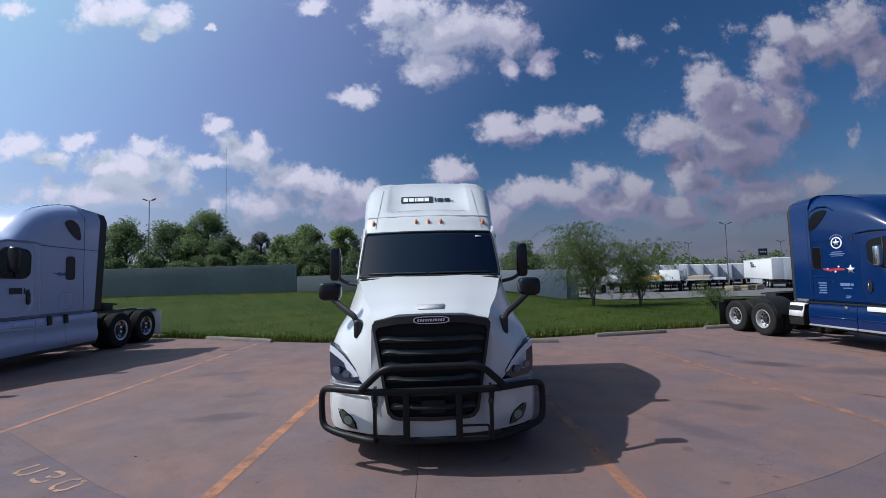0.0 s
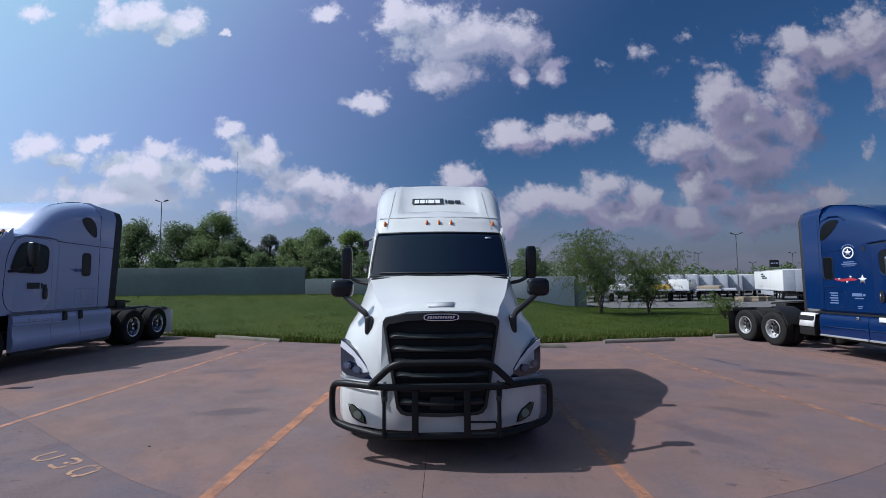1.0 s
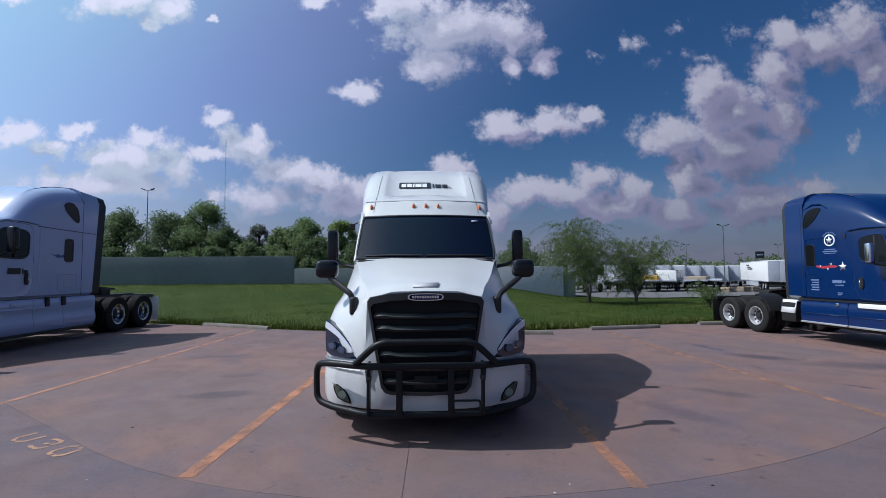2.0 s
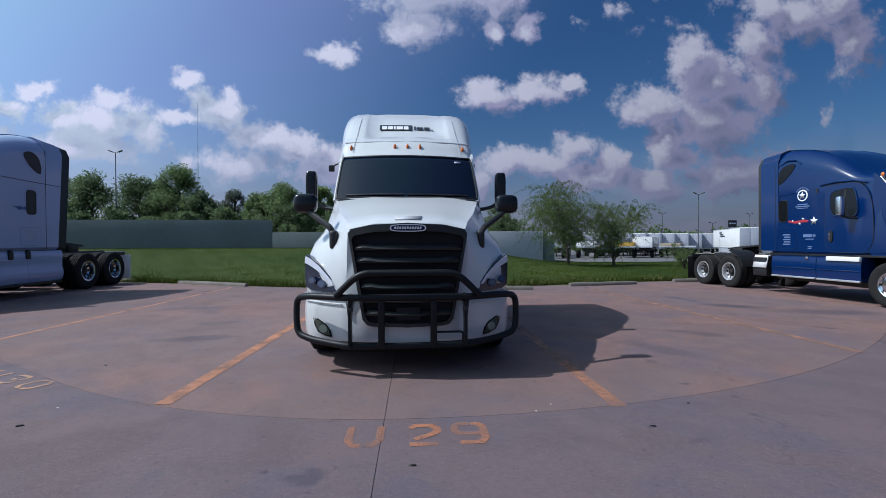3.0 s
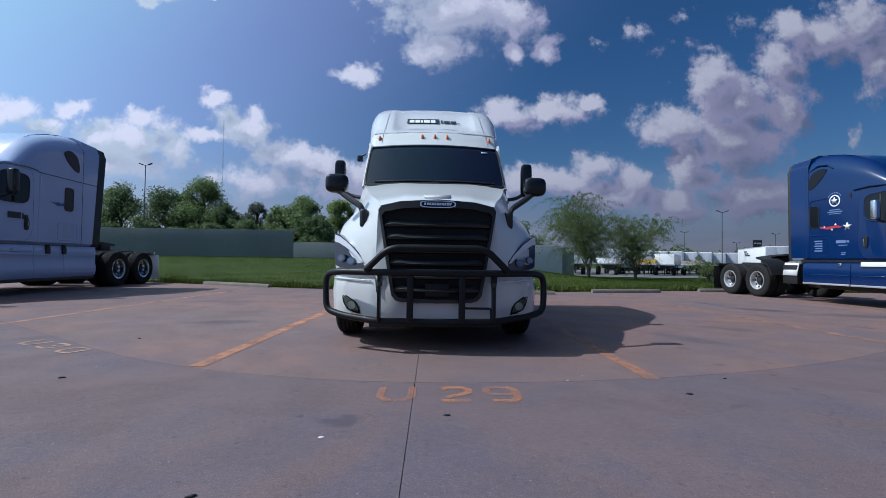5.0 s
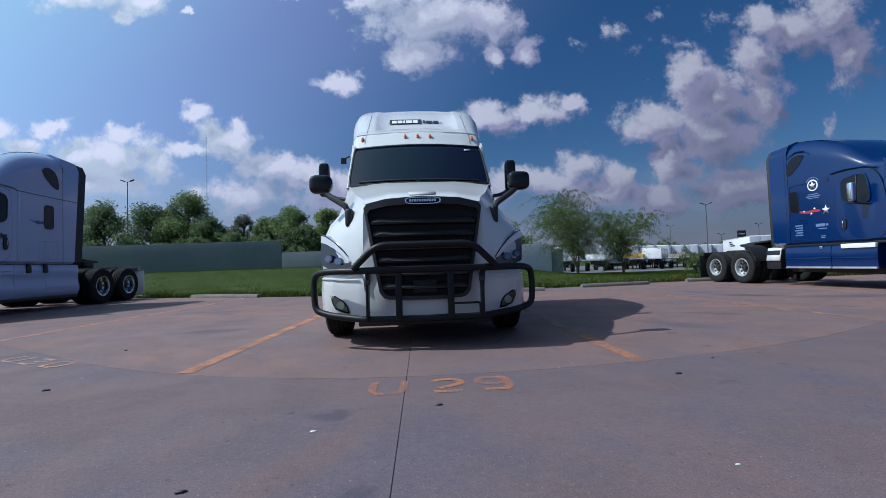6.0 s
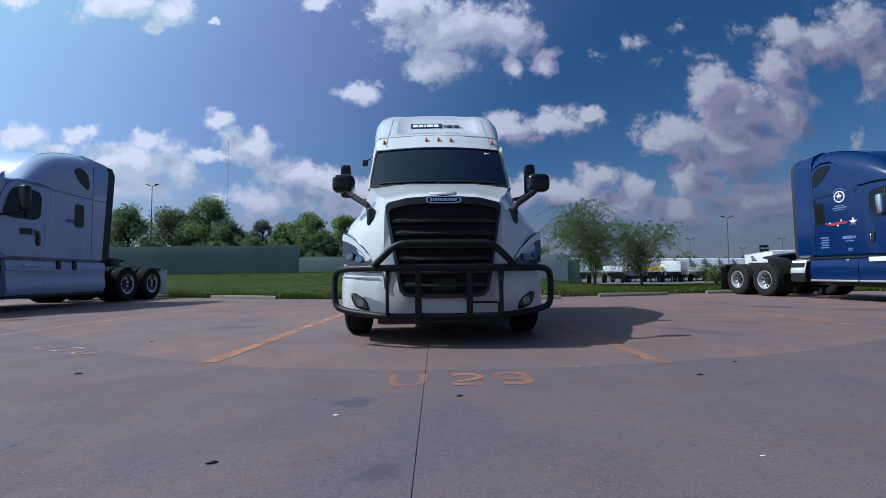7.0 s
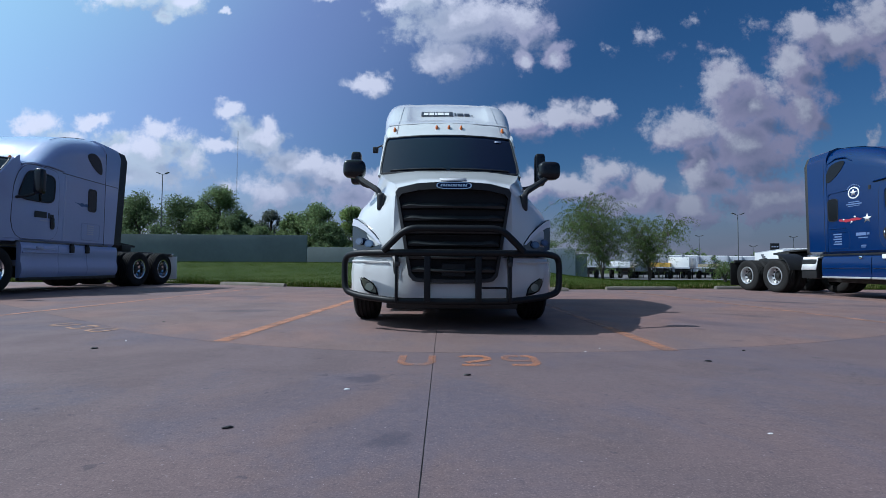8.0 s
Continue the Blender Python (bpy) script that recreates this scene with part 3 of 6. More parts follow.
def stripe(name, a, b, width, mat, label):
    a, b = Vector((*a, 0)), Vector((*b, 0))
    d = (b - a).normalized()
    n = Vector((-d.y, d.x, 0)) * width / 2
    bm = bmesh.new()
    steps = 40
    rnd = random.Random(len(label))
    rows = []
    for i in range(steps + 1):
        p = a + (b - a) * (i / steps)
        j, k = rnd.uniform(0.93, 1.03), rnd.uniform(0.93, 1.03)
        rows.append((bm.verts.new(p + n * j + Vector((0, 0, 0.004))), bm.verts.new(p - n * k + Vector((0, 0, 0.004)))))
    for (p, q), (r, s) in zip(rows, rows[1:]):
        bm.faces.new((p, q, s, r))
    ob = part(name, bm, mat, smooth=False)
    return tagged(ob, label, "stall line", group="stall lines on the lot")


STROKES = {
    "U": (((0, 1), (0, 0.25), (0.22, 0), (0.46, 0)), ((1, 1), (1, 0.25), (0.78, 0), (0.56, 0))),
    "2": (((0, 0.84), (0.2, 1), (0.8, 1), (1, 0.82), (1, 0.62), (0.72, 0.46), (0.18, 0.24)), ((0, 0), (1, 0))),
    "9": (((0.52, 1), (0.16, 1), (0, 0.84), (0, 0.62), (0.16, 0.46), (0.88, 0.46)), ((0.60, 1), (0.84, 1), (1, 0.84), (1, 0.2), (0.8, 0), (0.1, 0))),
    "3": (((0, 0.9), (0.2, 1), (0.8, 1), (1, 0.85), (1, 0.66), (0.82, 0.54)), ((0.35, 0.52), (0.66, 0.5)), ((1, 0.38), (1, 0.18), (0.8, 0), (0.2, 0), (0, 0.1))),
    "0": (((0.42, 1), (0.2, 1), (0, 0.78), (0, 0.22), (0.2, 0), (0.42, 0)), ((0.58, 1), (0.8, 1), (1, 0.78), (1, 0.22), (0.8, 0), (0.58, 0)))}


def stencil(chars, boxes, at, turn, mat, label, half=0.029):
    """Painted stall number: broken strokes of each character fitted to its box of (x0, x1, y0, y1)."""
    root = empty("stall_number", pose(*at, 0, 0, 0, turn))
    for ch, (x0, x1, y0, y1) in zip(chars, boxes):
        bm = bmesh.new()
        for stroke in STROKES[ch]:
            pts = [Vector((x0 + u * (x1 - x0), y0 + v * (y1 - y0))) for u, v in stroke]
            rows = []
            for i, p in enumerate(pts):
                d0 = (p - pts[max(0, i - 1)]).normalized()
                d1 = (pts[min(len(pts) - 1, i + 1)] - p).normalized()
                d = (d0 + d1).normalized()
                n = Vector((-d.y, d.x)) * half / max(0.6, d.dot(d1 if d1.length else d0))
                rows.append([bm.verts.new((*(p + n), 0.0045)), bm.verts.new((*(p - n), 0.0045))])
            for (a, b), (c, e) in zip(rows, rows[1:]):
                bm.faces.new((a, b, e, c))
        part("character", bm, mat, root, smooth=False)
    return tagged(root, label, "stall number", group="stall numbers on the lot")


def wheel_stop(a, b):
    """A precast kerb block lying from a to b."""
    a, b = Vector((*a, 0)), Vector((*b, 0))
    length, turn = (b - a).length, math.degrees(math.atan2(b.y - a.y, b.x - a.x))
    prof = [(-0.08, 0.0), (-0.076, 0.045), (-0.055, 0.10), (-0.04, 0.112), (0.04, 0.112), (0.055, 0.10), (0.076, 0.045), (0.08, 0.0)]
    rings = []
    rnd = random.Random(int(abs(a.x) * 100))
    for i in range(13):
        s = -length / 2 + length * i / 12
        k = 0.9 if i in (0, 12) else 1.0
        rings.append([(s, y * k + rnd.uniform(-0.004, 0.004), z * k + (rnd.uniform(-0.004, 0.003) if z > 0 else 0)) for y, z in prof])
    bm = loft(rings)
    ob = part("wheel_stop", bm, KERB)
    c = (a + b) / 2
    ob.matrix_world = pose(c.x, c.y, 0.0, 0, 0, turn)
    return tagged(ob, "weathered concrete wheel stop at the edge of the grass", "wheel stop", group="wheel stops")


build_ground()
build_pavement()
stripe("stall_line", (-2.12, -1.0), (-1.76, 8.7), 0.15, STALL_YELLOW, "worn orange-yellow stall line on the concrete")
stripe("stall_line", (1.86, -1.32), (1.84, 0.18), 0.135, STALL_YELLOW, "worn orange-yellow end of a stall line")
# stretch within the truck's shadow: the duller paint adds to the shade
stripe("stall_line", (1.84, 0.19), (1.88, 8.5), 0.13, WORN_SHADED_YELLOW, "almost worn away stall line in shade")
stripe("stall_line", (-6.12, -0.3), (-5.74, 9.7), 0.10, OLD_YELLOW, "faded yellow stall line on the concrete")
stripe("stall_line", (5.42, 8.7), (5.78, 0.3), 0.15, WORN_SHADED_YELLOW, "faded yellow stall line, almost worn away")
stripe("stall_line", (9.23, 8.6), (10.2, 4.03), 0.12, WORN_SHADED_YELLOW, "faded yellow stall line beside the blue tractor")
stencil("U29", ((-0.385, -0.16, -1.94, -1.62), (0.055, 0.26, -1.94, -1.62), (0.395, 0.61, -1.93, -1.61)), (0.0, 0.0), 0, STENCIL, "worn orange stencilled stall number U 29")
stencil("U30", ((-0.52, -0.30, -0.115, 0.115), (-0.11, 0.10, -0.115, 0.115), (0.31, 0.53, -0.115, 0.115)), (-4.08, -0.13), -29, STENCIL_PALE, "pale worn stencilled stall number U 30", 0.021)
for a, b in (((-8.15, 11.3), (-5.36, 9.95)), ((-2.97, 9.17), (-0.42, 8.92)), ((1.25, 8.46), (3.62, 8.24)), ((5.06, 9.13), (7.48, 9.6)), ((9.2, 10.3), (11.6, 10.6)), ((-13.33, 13.1), (-10.11, 12.2))):
    wheel_stop(a, b)


def build_walls():
    wall = box(-41.8, 33.6, 1.98, 60.0, 0.2, 2.7, 0.02)
    ob = part("wall_north", wall, WALL_GREY, sharp=20)
    tagged(ob, "long plain grey-green boundary wall beyond the grass", "wall", kind="structure")
    ob = part("wall_north_low", box(-3.94, 33.615, 1.12, 15.7, 0.2, 2.4, 0.02), WALL_GREY, sharp=20)
    tagged(ob, "lower stretch of the grey boundary wall", "wall", kind="structure")
    ob = part("wall_east", box(7.57, 33.6, 0.86, 7.25, 0.2, 3.0, 0.02), WALL_PALE, sharp=20)
    tagged(ob, "pale rendered end panel of the boundary wall", "wall", kind="structure")
    # the return lies in shade, drawn with the darker render colour
    ob = part("wall_return", box(11.75, 38.2, 0.5, 1.1, 8.9, 2.8, 0.02), WALL_GREY, sharp=20)
    tagged(ob, "return of the boundary wall, its shade put in by darker render", "wall", kind="structure")
    lot = bmesh.new()
    xs = [13.5 + 2.5 * i for i in range(41)]
    ys = [31, 34, 38, 44, 50, 58, 66, 76, 92, 130]
    grid = [[lot.verts.new((x, y, terrain(x, y) + 0.06)) for x in xs] for y in ys]
    for r, q in zip(grid, grid[1:]):
        for i in range(len(xs) - 1):
            lot.faces.new((r[i], r[i + 1], q[i + 1], q[i]))
    ob = part("pavement_far", lot, FAR_LOT)
    tagged(ob, "pale concrete trailer lot beyond the grass", "pavement", kind="structure")


build_walls()


# ---- plants ----
def leaf_cloud(name, centres, normals_seed, size, mat, parent, slim=0.55):
    """Small four-cornered leaves at the given places, each bent along its middle."""
    rng = np.random.default_rng(normals_seed)
    n = len(centres)
    a = rng.normal(size=(n, 3))
    a /= np.linalg.norm(a, axis=1, keepdims=True)
    b = np.cross(a, rng.normal(size=(n, 3)))
    b /= np.linalg.norm(b, axis=1, keepdims=True)
    c = np.cross(a, b)
    s = size * rng.uniform(0.6, 1.35, (n, 1))
    v = np.stack([centres - a * s, centres + b * s * slim + c * s * 0.2, centres + a * s, centres - b * s * slim + c * s * 0.2], 1).reshape(-1, 3)
    me = bpy.data.meshes.new(name)
    me.from_pydata(v.tolist(), [], np.arange(4 * n).reshape(-1, 4).tolist())
    return link(name, me, mat, parent, smooth=False)


def tree(x, y, base, height, width, mat, seed, leaves=5200, size=0.13, label="broad leafy green tree behind the wall", airy=0.0):
    rnd = random.Random(seed)
    rng = np.random.default_rng(seed)
    root = empty("tree", pose(x, y, base))
    tagged(root, label, "tree", group="trees behind the wall")
    trunk = [(0, 0, -0.3)]
    for i in range(1, 6):
        trunk.append((rnd.uniform(-0.1, 0.1) * i * 0.3, rnd.uniform(-0.1, 0.1) * i * 0.3, height * 0.15 * i))
    bm = tube(trunk, 0.035 * height, 8, taper=0.012 * height)
    for k in range(8):
        z = height * rnd.uniform(0.2, 0.7)
        a = rnd.uniform(0, 2 * math.pi)
        r = width * rnd.uniform(0.14, 0.28)
        bm = tube([(0, 0, z), (r * 0.5 * math.cos(a), r * 0.5 * math.sin(a), z + height * 0.1), (r * math.cos(a), r * math.sin(a), z + height * 0.2)], 0.012 * height, 5, bm, taper=0.004 * height)
    part("trunk", bm, BARK, root)
    lobes, pts = 46, []
    for k in range(lobes):
        h = rnd.uniform(0.0, 1.0)
        spread = width * 0.5 * math.sin(math.pi * min(1, 0.20 + 0.74 * h)) ** 0.7
        a, r = rnd.uniform(0, 2 * math.pi), math.sqrt(rnd.random()) * spread * 0.8
        c = np.array([r * math.cos(a), r * math.sin(a), height * (0.16 + 0.74 * h)])
        rad = width * rnd.uniform(0.11, 0.19)
        m = int(leaves / lobes)
        d = rng.normal(size=(m, 3))
        d /= np.linalg.norm(d, axis=1, keepdims=True)
        rr = rng.uniform(0.2, 1.08, (m, 1)) ** 0.8 * (1 + airy * rng.random((m, 1)))
        pts.append(c + d * rr * rad * np.array([1, 1, 0.85]))
    leaf_cloud("crown", np.concatenate(pts), seed + 1, size, mat, root)
    return root


def willow(x, y, base, height, spread, seed, twigs=120, leaves_each=40, lean=0.0, label=""):
    """A young willow: several thin stems, arching twigs and narrow hanging leaves."""
    rnd = random.Random(seed)
    root = empty("willow", pose(x, y, base))
    tagged(root, label, "tree", group="young willows on the grass")
    stems = []
    for k in range(7):
        a = rnd.uniform(0, 2 * math.pi)
        r = spread * rnd.uniform(0.16, 0.48)
        h = height * rnd.uniform(0.55, 0.88)
        pts = [Vector((0.05 * math.cos(a), 0.05 * math.sin(a), -0.2))]
        for i in range(1, 8):
            s = i / 7
            pts.append(Vector((r * s ** 1.4 * math.cos(a) + rnd.uniform(-0.03, 0.03) + lean * s, r * s ** 1.4 * math.sin(a) + rnd.uniform(-0.03, 0.03), h * s)))
        stems.append(pts)
        part("stem", tube(pts, 0.032, 6, taper=0.008), BARK, root)
    centres, sides = [], []
    verts, faces = [], []
    tw = None
    rng = random.Random(seed + 7)
    for k in range(twigs):
        st = rng.choice(stems)
        i = rng.choice((2, 3, 3, 4, 4, 5, 5, 5, 6, 6, 6, 7, 7))
        p = st[i].copy()
        a = rng.uniform(0, 2 * math.pi)
        out = Vector((math.cos(a), math.sin(a), 0))
        reach = spread * rng.uniform(0.18, 0.46) * (1.1 - 0.35 * abs(i / 7 - 0.7))
        up = height * rng.uniform(0.03, 0.22)
        drop = height * rng.uniform(0.02, 0.24)
        path = []
        for j in range(9):
            s = j / 8
            path.append(p + out * reach * s + Vector((0, 0, up * math.sin(min(1, s * 1.7) * math.pi / 2) - drop * max(0, s - 0.4) ** 2 * 2.8)))
        tw = (tw or [])
        tw.append(path)
        for m in range(leaves_each):
            s = rng.uniform(0.12, 1.0) * 8
            j = min(7, int(s))
            q = path[j].lerp(path[j + 1], s - j)
            q = q + Vector((rng.gauss(0, 0.05), rng.gauss(0, 0.05), rng.gauss(-0.03, 0.05)))
            d = Vector((rng.gauss(0, 0.6), rng.gauss(0, 0.6), -rng.uniform(0.3, 1.2))).normalized() * rng.uniform(0.06, 0.12)
            w = d.cross(Vector((rng.gauss(0, 1), rng.gauss(0, 1), rng.gauss(0, 1)))).normalized() * rng.uniform(0.011, 0.019)
            n = len(verts)
            verts += [q, q + d * 0.5 + w, q + d, q + d * 0.5 - w]
            faces.append((n, n + 1, n + 2, n + 3))
    tverts, tfaces = [], []
    for path in tw:
        n = len(tverts)
        for j, p in enumerate(path):
            r = 0.008 * (1 - j / 9) + 0.002
            tverts += [p + Vector((r, 0, 0)), p + Vector((-r * 0.5, r * 0.87, 0)), p + Vector((-r * 0.5, -r * 0.87, 0))]
        for j in range(8):
            for c in range(3):
                a, b = n + 3 * j + c, n + 3 * j + (c + 1) % 3
                tfaces.append((a, b, b + 3, a + 3))
    me = bpy.data.meshes.new("twig_growth")
    me.from_pydata(tverts, [], tfaces)
    link("twig_growth", me, BARK, root)
    me = bpy.data.meshes.new("foliage")
    me.from_pydata(verts, [], faces)
    link("foliage", me, WILLOW_LEAF, root, smooth=False)
    return root


# broad trees behind the wall: x, y, height, width, leaves
for i, (x, y, h, w, mat) in enumerate((
        (-31.7, 44, 6.6, 4.6, LEAF_DARK), (-27.4, 45, 6.2, 5.4, LEAF_DARK), (-22.9, 44, 6.9, 5.2, LEAF_MID), (-25.6, 46, 5.9, 4.0, LEAF_DARK), (-20.0, 43, 4.8, 3.4, LEAF_DARK),
        (-18.4, 47, 5.4, 2.8, LEAF_GREY), (-17.6, 42, 2.9, 2.4, LEAF_LIGHT), (-14.9, 44, 4.5, 2.9, LEAF_MID), (-12.0, 43, 5.3, 4.3, LEAF_MID), (-8.7, 45, 5.4, 3.5, LEAF_LIGHT),
        (-10.2, 41, 3.6, 3.2, LEAF_DARK), (-36.5, 45, 6.4, 5.0, LEAF_DARK), (-47.0, 44, 7.6, 5.5, LEAF_DARK), (10.6, 44, 4.5, 4.4, LEAF_DARK), (5.0, 46, 4.6, 4.4, LEAF_DARK))):
    x, y = 1.51 * x - 1.95, 1.5 * y + 2.0
    tree(x, y, terrain(x, y) - 0.1, h * 1.69 + 1.0, w * 2.0, mat, 40 + i, size=0.16, label="grey-green half-bare tree behind the wall" if mat is LEAF_GREY else "broad leafy green tree behind the wall",
         leaves=8000 if mat is LEAF_GREY else 15000)
for i in range(9):
    x = -53 + 5.1 * i
    tree(x, 62.5, terrain(x, 62.5), 4.4 + 0.8 * (i % 3), 5.4, LEAF_DARK, 90 + i, leaves=2600, size=0.19, label="dense green bush behind the wall")
willow(9.3, 21.5, terrain(9.3, 21.5) - 0.1, 5.0, 5.5, 5, 400, 84, 0.2, "young willow with thin stems and hanging leaves on the grass")
willow(12.5, 22.5, terrain(12.5, 22.5) - 0.1, 4.15, 4.25, 9, 260, 80, 0.4, "smaller young willow with hanging leaves on the grass")
willow(14.4, 18.1, terrain(14.4, 18.1), 1.35, 1.7, 12, 50, 50, 0.0, "low willow shrub on the grass")
for i, (x, y, h) in enumerate(((54, 132, 4.7), (59, 130, 5.1), (65, 134, 4.9), (71, 131, 4.5), (78, 133, 5.7), (84, 131, 5.1))):
    tree(x + 4, y, terrain(x, y) - 0.1, h, 5.0, LEAF_DARK, 140 + i, leaves=900, size=0.4, label="distant round green tree beyond the trailers")


def far_woods():
    rng = np.random.default_rng(77)
    n = 26000
    x = rng.uniform(-420, 420, n)
    y = 250 + 12 * np.sin(x * 0.03) + rng.uniform(-6, 6, n)
    top = 7.0 + 1.6 * np.sin(x * 0.11) + 1.3 * np.sin(x * 0.37 + 1) + 0.8 * np.sin(x * 0.93)
    z = -1.0 + 1.25 * top * rng.random(n) ** 0.7
    ob = leaf_cloud("woods", np.stack([x, y, z], 1), 78, 0.9, LEAF_DARK, None)
    tagged(ob, "dark line of distant woods on the horizon", "woods", kind="stuff")


far_woods()


def grass(name, count, mat, near, seed, height, label):
    rng = np.random.default_rng(seed)
    x = rng.uniform(-30, 22, count)
    edge = np.array([lot_edge(v) for v in x])
    if near:
        y = edge + 0.02 + rng.exponential(0.22, count)
    else:
        y = edge + (rng.random(count) ** 1.7) * 24.0
    keep = y < 33.3
    x, y, edge = x[keep], y[keep], edge[keep]
    z = np.array([terrain(a, b) for a, b in zip(x, y)])
    n = len(x)
    a = rng.uniform(0, 2 * np.pi, n)
    h = height * rng.uniform(0.5, 1.4, n) * (1 + 0.3 * np.sin(x * 2.1) * np.sin(y * 1.7 + x))
    w = rng.uniform(0.005, 0.011, n) * (1 + (y - edge) * 0.05)
    lx, ly = rng.normal(0, 0.35, n) * h, rng.normal(0, 0.35, n) * h
    v = np.stack([np.stack([x - w * np.cos(a), y - w * np.sin(a), z - 0.03], 1), np.stack([x + w * np.cos(a), y + w * np.sin(a), z - 0.03], 1),
                  np.stack([x + lx, y + ly, z + h], 1)], 1).reshape(-1, 3)
    me = bpy.data.meshes.new(name)
    me.from_pydata(v.tolist(), [], np.arange(3 * n).reshape(-1, 3).tolist())
    ob = link(name, me, mat, smooth=False)
    tagged(ob, label, "grass", kind="stuff")


grass("grass", 190000, BLADE, False, 3, 0.045, "short green grass blades beyond the lot")
grass("edge_grass", 16000, BLADE, True, 4, 0.17, "longer green grass along the concrete edge")
grass("dry_grass", 5200, DRY_BLADE, True, 5, 0.16, "straw-coloured dry grass along the concrete edge")


# ---- tractors ----
CAB = [  # y, roof height, half width, corner radius, bow of the front, depth of the roof recess
    (1.65, 2.70, 0.985, 0.07, 0.22, 0.0), (1.69, 2.735, 0.99, 0.08, 0.22, 0.0), (1.80, 2.86, 1.005, 0.10, 0.20, 0.0), (1.90, 2.965, 1.02, 0.13, 0.18, 0.0),
    (1.93, 2.985, 1.02, 0.14, 0.175, 0.0), (2.10, 3.075, 1.04, 0.17, 0.16, 0.0), (2.18, 3.125, 1.05, 0.19, 0.15, 0.06), (2.48, 3.345, 1.08, 0.23, 0.12, 0.075),
    (2.80, 3.55, 1.10, 0.26, 0.08, 0.045), (3.20, 3.735, 1.12, 0.29, 0.04, 0.006), (3.70, 3.84, 1.12, 0.31, 0.0, 0.0), (4.25, 3.865, 1.12, 0.32, 0.0, 0.0)]
FRONT_PLAN = [(0.0, -0.20), (0.45, -0.19), (0.70, -0.12), (0.90, -0.01), (1.05, 0.09), (1.15, 0.20), (1.21, 0.36), (1.22, 0.60)]


MID_ROOF = [(1.65, 2.70), (2.05, 2.715), (2.25, 2.745), (2.36, 2.80), (2.50, 2.93), (2.64, 3.06), (2.82, 3.20), (3.13, 3.36), (3.57, 3.50), (4.0, 3.58), (4.5, 3.61), (5.0, 3.62)]
OLD_ROOF = [(1.65, 2.70), (2.0, 2.755), (2.2, 2.83), (2.45, 2.99), (2.73, 3.15), (3.03, 3.29), (3.35, 3.42), (3.7, 3.53), (4.15, 3.62), (4.7, 3.65), (5.0, 3.65)]


def soft(outline, times=2):
    """Corners cut twice, so that an outline turns round."""
    for _ in range(times):
        out = []
        for (a, b), (c, d) in zip(outline, outline[1:] + outline[:1]):
            out += [(a * 0.75 + c * 0.25, b * 0.75 + d * 0.25), (a * 0.25 + c * 0.75, b * 0.25 + d * 0.75)]
        outline = out
    return outline


def front_y(x):
    return lerp(FRONT_PLAN, abs(x))[0]


def low_width(y):
    """Half width of the cab below the windows."""
    return lerp([(1.65, 1.03), (1.98, 1.08), (2.40, 1.12), (5.0, 1.12)], y)[0]


def side_x(y, z):
    """Half width of the cab's flank at a height: it leans in a little towards the windscreen's top."""
    zt, hw, r = lerp([row[:4] for row in CAB], y)
    s = min(1.0, max(0.0, (z - 1.9) / max(0.1, zt - r - 1.9)))
    return low_width(y) + (hw - low_width(y)) * s


def cab_ring(y, zt, hw, r, bow, dip, zb=1.05, inset=0.0):
    """Half profile from the floor up to the middle of the roof, mirrored."""
    hw, zt, zb, dip = hw - inset, zt - inset, zb + inset, dip if inset == 0 else 0.0
    low = low_width(y) - inset
    half = [(0, zb), (low - 0.06, zb), (low, zb + 0.06), (low, 1.5), (low, 1.9), (low + (hw - low) * 0.5, 1.9 + (zt - r - 1.9) * 0.5), (hw, zt - r)]
    for i in range(1, 7):
        a = radians(15 * i)
        half.append((hw - r + r * math.cos(a), zt - r + r * math.sin(a)))
    half += [(0.70, zt + 0.008), (0.655, zt + 0.004 - dip * 0.2), (0.585, zt - dip * 0.92), (0.35, zt + 0.012 - dip), (0, zt + 0.015 - dip)]
    ring = half + [(-x, z) for x, z in half[-2:0:-1]]
    return [(x, y + bow * (x / 1.0) ** 2 * min(1, max(0, (z - 1.4) / 0.8)), z) for x, z in ring]


def cab_side_ring(y, zt, hw, r, zb, lean=0.0):
    half = [(0, zb), (hw - 0.06, zb), (hw, zb + 0.06), (hw, zt - r), (hw - r * 0.3, zt - r * 0.3), (hw - r, zt), (0, zt + 0.015)]
    return [(x, y + lean * (z - 1.05) / 2.5, z) for x, z in half + [(-x, z) for x, z in half[-2:0:-1]]]


